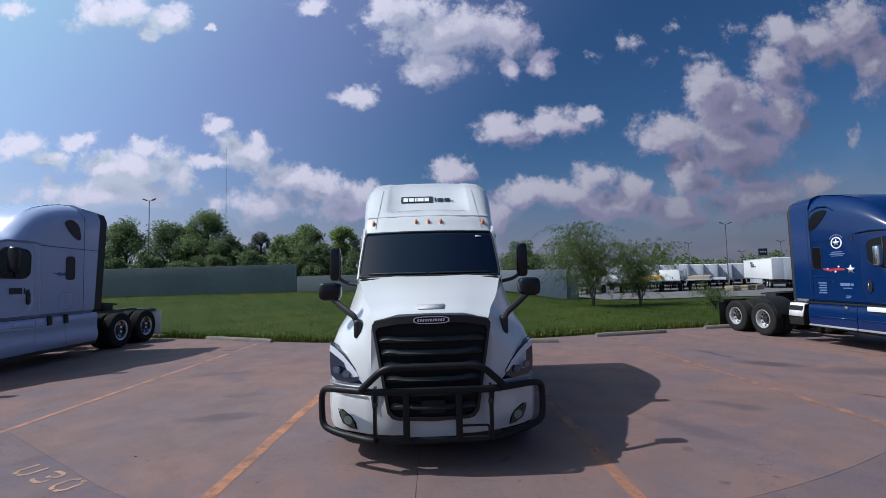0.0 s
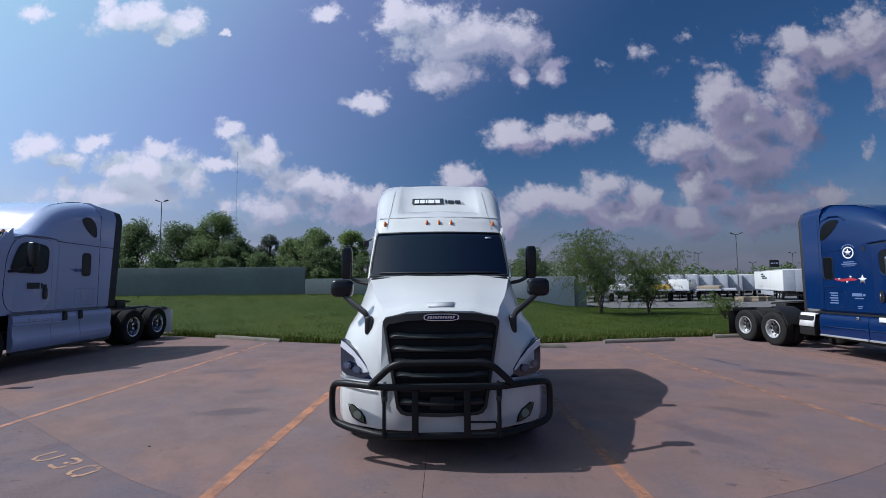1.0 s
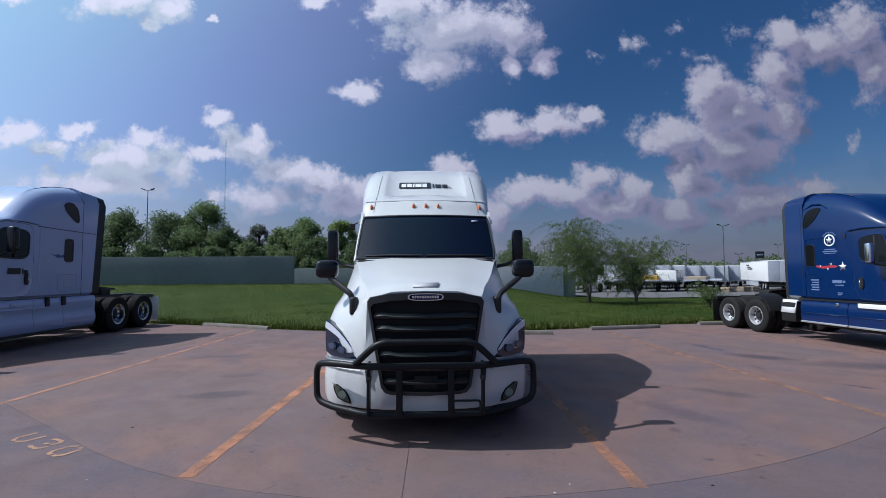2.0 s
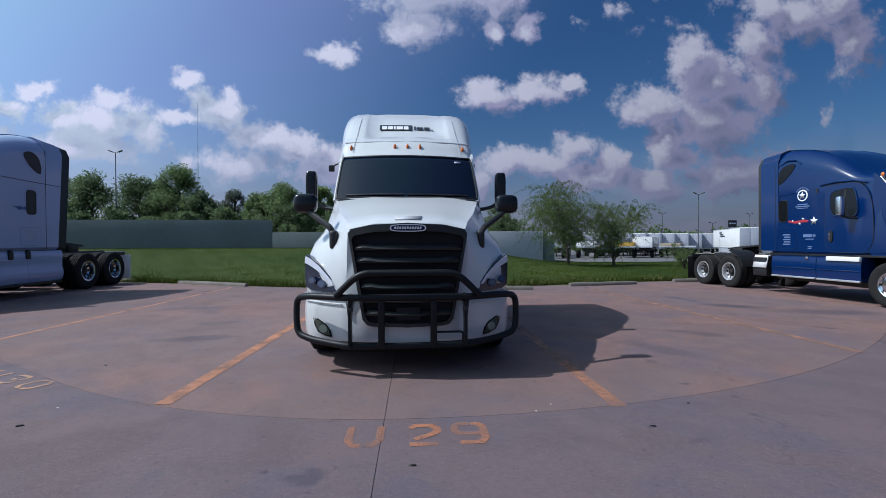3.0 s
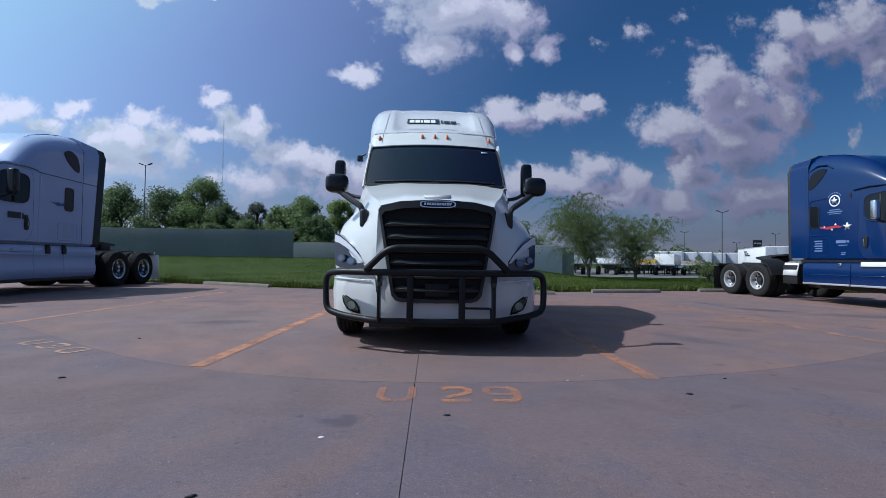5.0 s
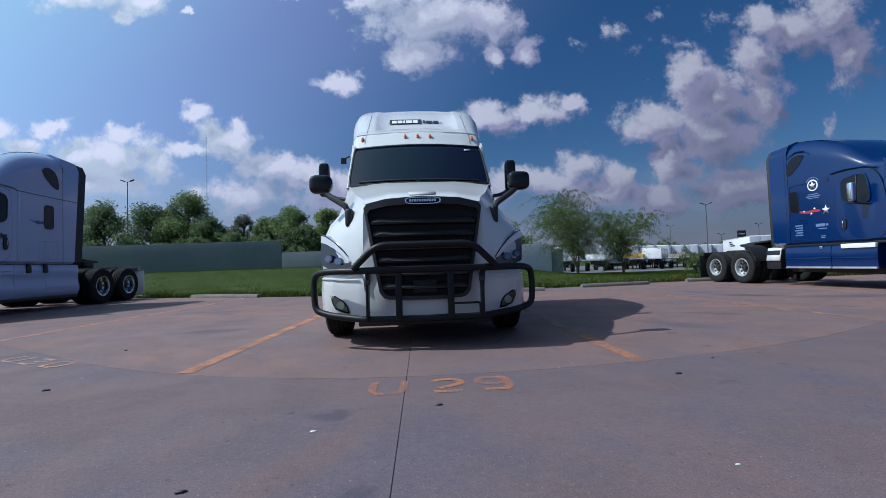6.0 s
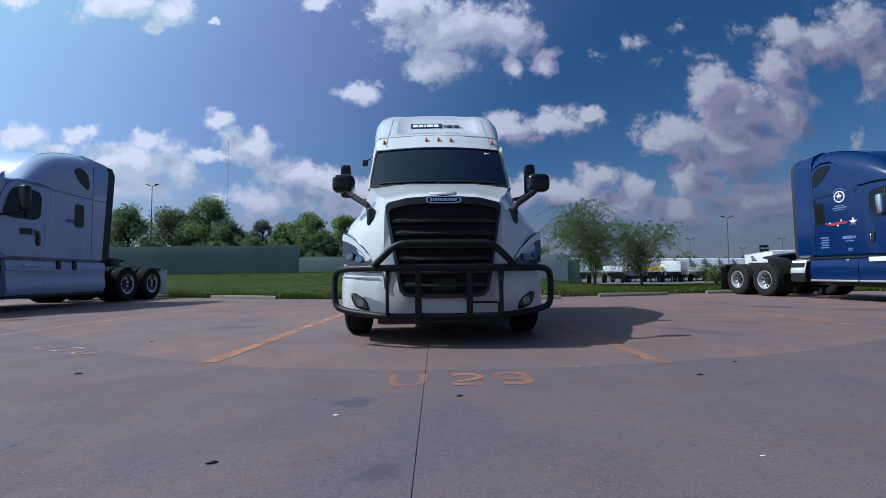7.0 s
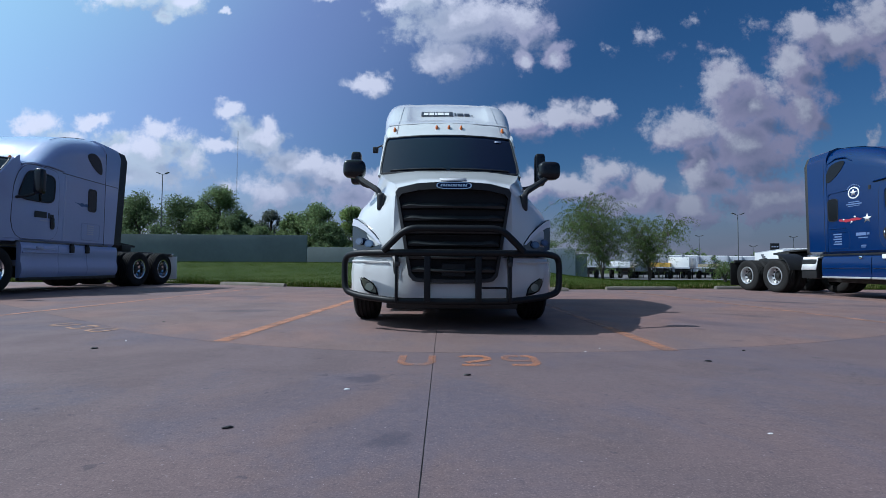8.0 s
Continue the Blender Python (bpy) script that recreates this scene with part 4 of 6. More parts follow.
HOOD = [  # y, then the half profile from the middle of the hood outwards and down
    (-0.17, ((0, 1.665), (0.36, 1.66), (0.42, 1.645), (0.62, 1.60), (0.65, 1.52), (0.655, 1.36), (0.66, 1.2), (0.665, 1.05), (0.67, 0.98), (0.66, 0.91))),
    (-0.12, ((0, 1.705), (0.36, 1.70), (0.42, 1.682), (0.645, 1.645), (0.68, 1.55), (0.70, 1.40), (0.71, 1.25), (0.72, 1.08), (0.73, 0.99), (0.72, 0.91))),
    (0.00, ((0, 1.745), (0.37, 1.74), (0.43, 1.722), (0.67, 1.685), (0.73, 1.57), (0.79, 1.42), (0.86, 1.28), (0.90, 1.10), (0.905, 1.0), (0.89, 0.91))),
    (0.16, ((0, 1.79), (0.38, 1.785), (0.45, 1.768), (0.72, 1.73), (0.80, 1.61), (0.90, 1.50), (1.02, 1.36), (1.08, 1.16), (1.09, 1.02), (1.07, 0.91))),
    (0.36, ((0, 1.84), (0.40, 1.835), (0.47, 1.818), (0.78, 1.775), (0.86, 1.65), (0.98, 1.545), (1.11, 1.42), (1.19, 1.26), (1.205, 1.05), (1.19, 0.91))),
    (0.58, ((0, 1.905), (0.42, 1.90), (0.50, 1.883), (0.84, 1.845), (0.92, 1.70), (1.03, 1.58), (1.14, 1.47), (1.215, 1.30), (1.23, 1.14), (1.21, 1.02))),
    (1.00, ((0, 2.015), (0.46, 2.01), (0.55, 1.995), (0.93, 1.955), (1.02, 1.78), (1.09, 1.62), (1.16, 1.50), (1.22, 1.34), (1.235, 1.20), (1.215, 1.08))),
    (1.22, ((0, 2.065), (0.50, 2.06), (0.60, 2.05), (0.985, 2.01), (1.03, 1.86), (1.11, 1.66), (1.16, 1.53), (1.22, 1.36), (1.235, 1.20), (1.215, 1.08)))]


def wheel_meshes():
    """Tyre, dished drive rim, front rim and hub, built once for all wheels."""
    tyre = [(0.29, -0.125), (0.33, -0.14), (0.42, -0.148), (0.475, -0.14), (0.505, -0.115)]
    for x in (-0.075, -0.025, 0.025, 0.075):  # tread grooves
        tyre += [(0.51, x - 0.012), (0.495, x - 0.008), (0.495, x + 0.008), (0.51, x + 0.012)]
    tyre += [(0.505, 0.115), (0.475, 0.14), (0.42, 0.148), (0.33, 0.14), (0.29, 0.125)]
    dish = [(0.292, 0.13), (0.285, 0.142), (0.262, 0.135), (0.245, 0.06), (0.24, 0.01), (0.17, -0.005), (0.165, -0.02), (0.24, -0.04), (0.27, -0.12), (0.29, -0.12)]
    face = [(0.292, 0.13), (0.285, 0.142), (0.262, 0.13), (0.25, 0.10), (0.20, 0.125), (0.15, 0.13), (0.145, 0.11), (0.24, 0.07), (0.27, -0.12), (0.29, -0.12)]
    hub_in = [(0.0, 0.075), (0.05, 0.075), (0.085, 0.06), (0.09, 0.0), (0.165, -0.004), (0.165, -0.03), (0.0, -0.03)]
    hub_out = [(0.0, 0.20), (0.06, 0.20), (0.085, 0.185), (0.09, 0.135), (0.15, 0.128), (0.15, 0.10), (0.0, 0.10)]
    out = {}
    for name, prof, mat in (("tyre", tyre, RUBBER), ("rim", dish, CHROME), ("pale_rim", dish, ALU), ("front_rim", face, CHROME), ("hub", hub_in, STEEL), ("front_hub", hub_out, CHROME)):
        bm = lathe(prof, 36)
        if "rim" in name:  # hand holes, as dark raised-edge cups
            for k in range(10):
                a = 2 * math.pi * k / 10
                x = 0.118 if name == "front_rim" else 0.012
                own = bmesh.new()
                bmesh.ops.create_cone(own, cap_ends=True, segments=8, radius1=0.034, radius2=0.03, depth=0.012)
                bmesh.ops.rotate(own, cent=(0, 0, 0), matrix=Matrix.Rotation(math.pi / 2, 3, "Y"), verts=own.verts)
                bmesh.ops.translate(own, vec=(x, 0.205 * math.cos(a), 0.205 * math.sin(a)), verts=own.verts)
                for f in own.faces:
                    f.material_index = 1
                bm = join(bm, own)
        bm.normal_update()
        for e in bm.edges:
            if len(e.link_faces) == 2 and e.calc_face_angle(0) > radians(40):
                e.smooth = False
        me = bpy.data.meshes.new(name)
        bm.to_mesh(me)
        bm.free()
        me.materials.append(mat)
        me.materials.append(GLOSS_BLACK)
        me.polygons.foreach_set("use_smooth", [True] * len(me.polygons))
        out[name] = me
    return out


WHEELS = wheel_meshes()


def wheel(parent, x, y, front, rim_key=None, size=1.0):
    side = 1 if x > 0 else -1
    hub = new("wheel", WHEELS["front_hub" if front else "hub"])
    hub.parent = parent
    hub.matrix_basis = pose(x, y, 0.51 * size, 0, 0, 0 if side > 0 else 180) @ Matrix.Scale(size, 4)
    for name, key in (("tyre", "tyre"), ("rim", "front_rim" if front else rim_key or "rim")):
        ob = new(name, WHEELS[key])
        ob.parent = hub
    return hub


def dual_inner(parent, x, y, size):
    ob = new("inner_tyre", WHEELS["tyre"])
    ob.parent = parent
    ob.matrix_basis = pose(x, y, 0.51 * size) @ Matrix.Scale(size, 4)


def windscreen(thick=0.008):
    rows, cols = 10, 24
    def place(s, u, d):
        edge = 1.0 - 0.06 * max(0, abs(s - 0.5) * 2 - 0.75) * 4 * 0.4
        x = u * (1.005 - 0.035 * s) * edge
        return (x, 1.095 + 0.55 * s + 0.22 * x * x + d, 2.035 + 0.665 * s)
    bm = bmesh.new()
    layers = []
    for d in (0.0, thick):
        layers.append([[bm.verts.new(place(i / rows, -1 + 2 * j / cols, d)) for j in range(cols + 1)] for i in range(rows + 1)])
    for k, lay in enumerate(layers):
        for i in range(rows):
            for j in range(cols):
                q = (lay[i][j], lay[i][j + 1], lay[i + 1][j + 1], lay[i + 1][j])
                bm.faces.new(q if k == 0 else q[::-1])
    f, b = layers
    for i in range(rows):
        bm.faces.new((f[i][0], f[i + 1][0], b[i + 1][0], b[i][0]))
        bm.faces.new((f[i + 1][cols], f[i][cols], b[i][cols], b[i + 1][cols]))
    for j in range(cols):
        bm.faces.new((f[0][j + 1], f[0][j], b[0][j], b[0][j + 1]))
        bm.faces.new((f[rows][j], f[rows][j + 1], b[rows][j + 1], b[rows][j]))
    bmesh.ops.recalc_face_normals(bm, faces=bm.faces)
    edge = [place(i / rows, -1, 0) for i in range(rows + 1)] + [place(1, -1 + 2 * j / cols, 0) for j in range(1, cols + 1)]
    edge += [place(1 - i / rows, 1, 0) for i in range(1, rows + 1)] + [place(0, 1 - 2 * j / cols, 0) for j in range(1, cols + 1)]
    return bm, edge


def side_plate(outline, s, x, thick, bm=None):
    """An outline of (y, z) on the cab's side, standing proud of the plane |x| = x."""
    return plate(outline, thick, lambda a, b, d: (s * (side_x(a, b) + x - 1.12 + thick - d), a, b), bm)


def seam(points, s, x, parent, width=0.006, mat=None, name="seam"):
    fine = [points[0]]
    for p, q in zip(points, points[1:]):
        fine += [(p[0] + (q[0] - p[0]) * i / 4, p[1] + (q[1] - p[1]) * i / 4) for i in range(1, 5)]
    return part(name, tube([(s * (side_x(y, z) + x - 1.12), y, z) for y, z in fine], width, 6), mat or GREY_TRIM, parent)


def bars(name, rows, to_plate, mat, parent, label=""):
    """Unreadable lettering: plain bars."""
    bm = None
    for a0, b0, a1, b1 in rows:
        bm = to_plate([(a0, b0), (a1, b0), (a1, b1), (a0, b1)], bm)
    return part(name, bm, mat, parent, label, smooth=False)


def tractor(name, at, paint, drive, old=False, white_flap=False, roof=None, steer=1.05, edge=(4.705, 4.93), rim_mat=None, lean=0.0, tyre=1.0, turn=0.0, size=1.0):
    """A sleeper tractor that looks towards -y, bumper near y = 0, wheels on z = 0."""
    root = empty(name, pose(*at, 0, 0, turn) @ Matrix.Scale(size, 4))
    # cab and sleeper
    shape = CAB
    if roof:
        ys = [1.65, 1.85, 2.05, 2.2, 2.3, 2.4, 2.5, 2.6, 2.7, 2.82, 3.0, 3.2, 3.45, 3.7, 4.0, 4.25]
        mid = [lerp([row for row in CAB], y) for y in ys]
        shape = [(y, lerp(roof, y)[0] + 0.10 * smooth01(2.3, 3.2, y), m[1], m[2] * (0.85 + 0.62 * smooth01(2.3, 3.2, y)), m[3], 0.0) for y, m in zip(ys, mid)]
    top = 0.03 + shape[-1][1]
    rings = [cab_ring(*row) for row in shape]
    bm = loft(rings, cap=False)
    part("cab_shell", bm, paint, root)
    lining = loft([cab_ring(*row, inset=0.035) for row in shape if row[0] < 2.25] + [cab_ring(2.6, 2.95, 1.08, 0.2, 0.0, 0.0, inset=0.035)], cap=False)
    lining = plate([(p[0], p[2]) for p in cab_ring(2.6, 2.95, 1.08, 0.2, 0.0, 0.0, inset=0.035)], 0.02, lambda a, b, d: (a, 2.6 + d, b), lining)
    part("cabin_lining", lining, CABIN, root)
    bm = box(0, 1.36, 1.88, 2.0, 0.5, 0.26, 0.08, 3)
    part("dashboard", bm, CABIN, root)
    for x in (-0.55, 0.55):
        seat = box(x, 2.1, 1.62, 0.5, 0.5, 0.16, 0.05, 3)
        seat = box(x, 2.34, 2.0, 0.48, 0.14, 0.7, 0.05, 3, seat)
        seat = box(x, 2.36, 2.42, 0.28, 0.1, 0.18, 0.04, 3, seat)
        part("cabin_seat", seat, CABIN, root)
    ring = [(0.55 + 0.22 * math.cos(a), 1.72 + 0.06 * math.sin(a), 2.0 + 0.21 * math.sin(a)) for a in (2 * math.pi * k / 20 for k in range(21))]
    part("steering_wheel", tube(ring, 0.015, 6), BLACK, root)
    # sides of the cab front, between hood and door
    for s in (-1, 1):
        cheek = side_plate([(1.22, 1.05), (1.70, 1.05), (1.98, 1.05), (1.98, 1.9), (1.98, 2.80), (1.90, 2.74), (1.345, 2.04), (1.25, 1.9)], s, 1.06, 0.05)
        part("cab_cheek", cheek, paint, root)
        part("windscreen_pillar", tube([(s * 1.015, 1.315, 2.0), (s * 1.0, 1.60, 2.36), (s * 0.98, 1.88, 2.71)], 0.022, 8), paint, root)
    part("cowl", box(0, 1.27, 1.96, 1.9, 0.30, 0.12, 0.03), BLACK, root)
    screen_bm, outline = windscreen()
    part("windscreen", screen_bm, GLASS, root, "dark tinted windscreen glass", sharp=60)
    part("windscreen_gasket", tube(outline, 0.016, 6), BLACK, root)
    for x0, x1 in ((-0.85, -0.05), (0.0, 0.85)):
        pts = [(x0 + (x1 - x0) * i / 8, 1.115 + 0.22 * (x0 + (x1 - x0) * i / 8) ** 2 + 0.55 * 0.06 - 0.03, 2.075 + 0.012 * i / 8 * (1 - i / 8)) for i in range(9)]
        part("wiper", tube(pts, 0.011, 6), BLACK, root)
    # sleeper's rear: fairing with a black edge
    far = [cab_side_ring(y, zt, 1.12, 0.30, zb) for y, zt, zb in ((4.262, top - 0.02, 1.05), (4.62, top - 0.04, 1.05), (edge[0] - 0.005, top - 0.06, 1.05))]
    far[-1] = cab_side_ring(edge[0] - 0.005, top - 0.06, 1.12, 0.30, 1.05, lean)
    far[-2] = cab_side_ring(4.5, top - 0.04, 1.12, 0.30, 1.05, lean * 0.5)
    part("side_extender", loft(far), paint, root)
    part("extender_edge", loft([cab_side_ring(edge[0], top - 0.08, 1.11, 0.28, 1.05, lean), cab_side_ring(edge[1], top - 0.10, 1.125, 0.28, 1.03, lean)]), BLACK, root,
         "black rubber edge of the side extender")
    # amber roof lamps
    for x, y, z in ((-0.855, 1.945, 2.825), (-0.19, 1.805, 2.825), (0.0, 1.795, 2.825), (0.19, 1.805, 2.825), (0.855, 1.945, 2.825)):
        if roof:
            z = lerp(roof, y)[0] - 0.02
        lamp = bmesh.new()
        bmesh.ops.create_uvsphere(lamp, u_segments=12, v_segments=8, radius=1)
        bmesh.ops.scale(lamp, vec=(0.024, 0.040, 0.052), verts=lamp.verts)
        bmesh.ops.translate(lamp, vec=(x, y, z + 0.035), verts=lamp.verts)
        part("roof_marker_lamp", lamp, AMBER, root, "amber teardrop roof marker lamp", sharp=80)
    # hood with fenders
    rings = []
    for y, half in HOOD:
        low = half[-1][1]
        ring = [(x, y, z) for x, z in half] + [(0.3, y, low)] + [(-0.3, y, low)] + [(-x, y, z) for x, z in half[:0:-1]]
        rings.append(ring)
    part("hood", loft(rings), paint, root, sharp=42)
    # bumper
    pts = [(x, y) for x, y in FRONT_PLAN]
    plan = [(-x, y) for x, y in pts[:0:-1]] + pts
    fine = []
    for a, b in zip(plan, plan[1:]):
        fine += [(a[0] + (b[0] - a[0]) * i / 4, a[1] + (b[1] - a[1]) * i / 4) for i in range(4)]
    fine.append(plan[-1])
    prof = [(0.07, 0.405), (0.015, 0.42), (0.0, 0.47), (-0.005, 0.60), (-0.01, 0.70), (0.0, 0.80), (0.02, 0.875), (0.06, 0.895), (0.18, 0.895), (0.18, 0.405)]
    rings = []
    for i, (x, y) in enumerate(fine):
        a, b = fine[max(i - 1, 0)], fine[min(i + 1, len(fine) - 1)]
        n = Vector((b[1] - a[1], -(b[0] - a[0]), 0)).normalized()
        rings.append([Vector((x, y, z)) - n * d for d, z in prof])
    part("bumper", loft(rings), paint, root)
    part("bumper_valance", box(0, 0.12, 0.36, 1.5, 0.25, 0.12, 0.02), BLACK, root)
    # added block, no seen part: keeps sky light off the ground below
    part("under_tray", box(0, 2.5, 0.46, 1.3, 4.6, 0.22, 0.03), STEEL, root)
    part("number_plate_panel", box(0, -0.212, 0.50, 0.52, 0.03, 0.19, 0.01), paint, root)
    for s in (-1, 1):
        strip = [(s * x, front_y(x) - 0.004, 0.905) for x in (0.68, 0.8, 0.9, 1.0, 1.08, 1.15, 1.2)]
        part("bumper_trim_strip", tube(strip, 0.016, 6), GREY_TRIM, root)
        strip = [(s * x, front_y(x) - 0.012, 0.80 + 0.03 * x) for x in (0.72, 0.8, 0.9, 1.0, 1.08, 1.15, 1.2)]
        part("bumper_crease", tube(strip, 0.008, 6), paint, root)
    # grille
    def on_grille(x, z, d):
        return (x, -0.345 + 0.10 * (x / 0.65) ** 2 + d, z)
    def trapezoid(z):
        return 0.47 + 0.17 * min(1, (z - 0.62) / 0.98)
    outer = [(-0.64, 1.56), (-0.61, 1.605), (-0.4, 1.645), (0, 1.665), (0.4, 1.645), (0.61, 1.605), (0.64, 1.56), (0.56, 1.1), (0.485, 0.68), (0.44, 0.625),
             (0.38, 0.61), (0.0, 0.60), (-0.38, 0.61), (-0.44, 0.625), (-0.485, 0.68), (-0.56, 1.1)]
    inner = [(x * 0.935, 1.13 + (z - 1.13) * (0.93 if z < 1.13 else 0.86)) for x, z in outer]
    bm = bmesh.new()
    rows = [[bm.verts.new(on_grille(x, z, d)) for x, z in loop] for loop, d in ((outer, 0.10), (outer, 0.012), ([(x * 0.985, z * 0.995 + 0.005) for x, z in outer], 0.0), (inner, 0.0), (inner, 0.10))]
    n = len(outer)
    for a, b in zip(rows, rows[1:]):
        for i in range(n):
            bm.faces.new((a[i], a[(i + 1) % n], b[(i + 1) % n], b[i]))
    bmesh.ops.recalc_face_normals(bm, faces=bm.faces)
    part("grille_surround", bm, BLACK, root, "black plastic grille surround")
    part("grille_backing", plate(inner, 0.02, lambda x, z, d: on_grille(x, z, 0.062 + d)), MATT_BLACK, root)
    for k, z in enumerate((0.745, 0.885, 1.02, 1.155, 1.29, 1.42)):
        w = trapezoid(z) * 0.93
        slat = []
        for i in range(17):
            x = -w + 2 * w * i / 16
            y = on_grille(x, z, 0.0)[1]
            up = 0.016 * math.exp(-((abs(x) - w * 0.82) / 0.07) ** 2)
            slat.append([(x, y + 0.062, z - 0.04), (x, y + 0.02, z - 0.028), (x, y + 0.012, z - 0.012 + up), (x, y + 0.045, z + 0.022 + up), (x, y + 0.062, z + 0.02)])
        part("grille_slat", loft(slat), SLAT, root)
    part("radar_cover", box(0, -0.300, 0.74, 0.26, 0.03, 0.14, 0.015), MATT_BLACK, root)
    # badge: an oval with plain bars
    oval = [(0.19 * math.copysign(abs(math.cos(a)) ** 0.6, math.cos(a)), 0.036 * math.copysign(abs(math.sin(a)) ** 0.6, math.sin(a))) for a in (2 * math.pi * k / 32 for k in range(32))]
    badge = part("badge", plate(oval, 0.02, lambda x, z, d: (x, -0.372 + d, 1.612 + z)), CHROME, root, "chrome oval badge with a blue field")
    part("badge_field", plate([(x * 0.92, z * 0.76) for x, z in oval], 0.004, lambda x, z, d: (x, -0.377 + d, 1.612 + z)), DECAL_NAVY, badge)
    bars("badge_lettering", [(-0.145 + 0.0265 * i, -0.012, -0.145 + 0.0265 * i + 0.019, 0.013) for i in range(11)],
         lambda o, bm: plate(o, 0.003, lambda x, z, d: (x + z * 0.25, -0.381 + d, 1.612 + z), bm), CHROME, badge)
    part("hood_vent", plate([(-0.14, -0.13), (0.14, -0.13), (0.155, -0.03), (-0.155, -0.03)], 0.012,
                            lambda x, y, d: (x, y, 1.752 + (y + 0.02) * 0.38 - d)), VENT, root, "grey hood vent slot")
    # lamps
    for s in (-1, 1):
        def on_corner(x, z, d, s=s):
            return (s * (x + 0.012 - d * 0.5), front_y(x) + 0.035 + 0.30 * max(0, z - 1.0) * (1.25 - x) - 0.03 + d, z)
        shape = [(0.735, 0.945), (0.90, 0.943), (1.08, 0.955), (1.165, 0.985), (1.185, 1.10), (1.185, 1.22), (1.165, 1.335), (1.10, 1.315), (0.98, 1.235), (0.86, 1.125), (0.78, 1.025)]
        lamp = part("headlamp", plate(shape, 0.07, lambda x, z, d: on_corner(x, z, d - 0.005)), LAMP_BODY, root, "headlamp with two projector lenses")
        lid = [(0.79, 1.022), (0.865, 1.118), (0.98, 1.226), (1.095, 1.302), (1.158, 1.322), (1.178, 1.25), (1.095, 1.226), (0.995, 1.173), (0.888, 1.09), (0.82, 1.026)]
        part("running_light", plate(lid, 0.008, lambda x, z, d: on_corner(x, z, d - 0.018)), DAY_LAMP, lamp)
        for cx, cz in ((0.945, 1.03), (1.075, 1.06)):
            circle = [(cx + 0.056 * math.cos(a), cz + 0.042 * math.sin(a)) for a in (2 * math.pi * k / 20 for k in range(20))]
            part("projector", plate(circle, 0.006, lambda x, z, d: on_corner(x, z, d - 0.0075)), PROJECTOR_RIM, lamp)
            part("projector_lens", plate([(cx + (x - cx) * 0.72, cz + (z - cz) * 0.72) for x, z in circle], 0.006, lambda x, z, d: on_corner(x, z, d - 0.0105)), PROJECTOR, lamp)
        fog = [(1.08, 0.675), (1.0, 0.645), (0.90, 0.59), (0.855, 0.53), (0.835, 0.455), (0.92, 0.465), (1.01, 0.50), (1.05, 0.57)]
        def on_bumper(x, z, d, s=s):
            return (s * x, front_y(x) - 0.012 + d, z)
        f = part("fog_lamp", plate(fog, 0.03, lambda x, z, d: on_bumper(x, z, d)), GLOSS_BLACK, root)
        circle = [(0.945 + 0.05 * math.cos(a), 0.545 + 0.045 * math.sin(a)) for a in (2 * math.pi * k / 16 for k in range(16))]
        inset = [(0.95 + (x - 0.95) * 0.80, 0.565 + (z - 0.565) * 0.78) for x, z in fog]
        part("fog_reflector", plate(inset, 0.012, lambda x, z, d: on_bumper(x, z, d - 0.008)), FOG_LENS, f)
        part("fog_lens", plate(circle, 0.02, lambda x, z, d: on_bumper(x, z, d - 0.018)), FOG_BULB, f)
        hook = [(0.60, 0.885), (0.675, 0.885), (0.655, 0.70), (0.615, 0.68)]
        part("tow_hook_recess", plate(hook, 0.02, lambda x, z, d: on_bumper(x, z, d - 0.012)), BLACK, root)
        # mirrors
        m = part("hood_mirror", pebble(s * 1.185, 0.29, 1.895, 0.265, 0.17, 0.20, 0.55), GLOSS_BLACK, root, "black convex hood mirror on an arm")
        part("mirror_arm", tube(rounded_path([(s * 0.84, 0.10, 1.50), (s * 0.86, 0.09, 1.62), (s * 1.08, 0.22, 1.76), (s * 1.17, 0.28, 1.83)], 0.05), 0.033, 8), BLACK, m)
        part("mirror_foot", box(s * 0.835, 0.10, 1.50, 0.09, 0.13, 0.20, 0.04, 4), BLACK, m)
        if old:
            continue
        m = part("door_mirror", pebble(s * 1.455, 1.95, 2.25, 0.165, 0.14, 0.515, 0.36), GLOSS_BLACK, root, "tall black door mirror")
        part("mirror_bracket", tube(rounded_path([(s * 1.08, 1.86, 1.92), (s * 1.30, 1.92, 1.96), (s * 1.43, 1.95, 2.05)], 0.08), 0.028, 8), BLACK, m)
    # chassis
    for s in (-1, 1):
        part("frame_rail", box(s * 0.42, 3.9, 0.86, 0.09, 7.0, 0.26, 0.01), STEEL, root)
        wheel(root, s * 1.10, steer, True, None, tyre)
        for y in drive:
            wheel(root, s * 1.055, y, False, rim_mat, tyre)
            dual_inner(root, s * 0.735, y, tyre)
    for y in (steer, *drive):
        part("axle", tube([(-0.95, y, 0.51), (-0.3, y, 0.51), (0, y, 0.51), (0.95, y, 0.51)], 0.075, 10), STEEL, root)
    part("engine_block", box(0, 0.75, 0.80, 0.75, 1.2, 0.75, 0.05), STEEL, root)
    part("catwalk", box(0, 5.05, 1.02, 1.5, 0.5, 0.04, 0.008), CHROME, root, "bright checker-plate catwalk")
    fifth = [(0.42 * math.cos(a), 0.1 + 0.42 * math.sin(a)) for a in (math.pi * k / 12 for k in range(13))] + [(-0.42, -0.42), (-0.12, -0.48), (-0.05, -0.1), (0.05, -0.1), (0.12, -0.48), (0.42, -0.42)]
    mid = sum(drive) / 2
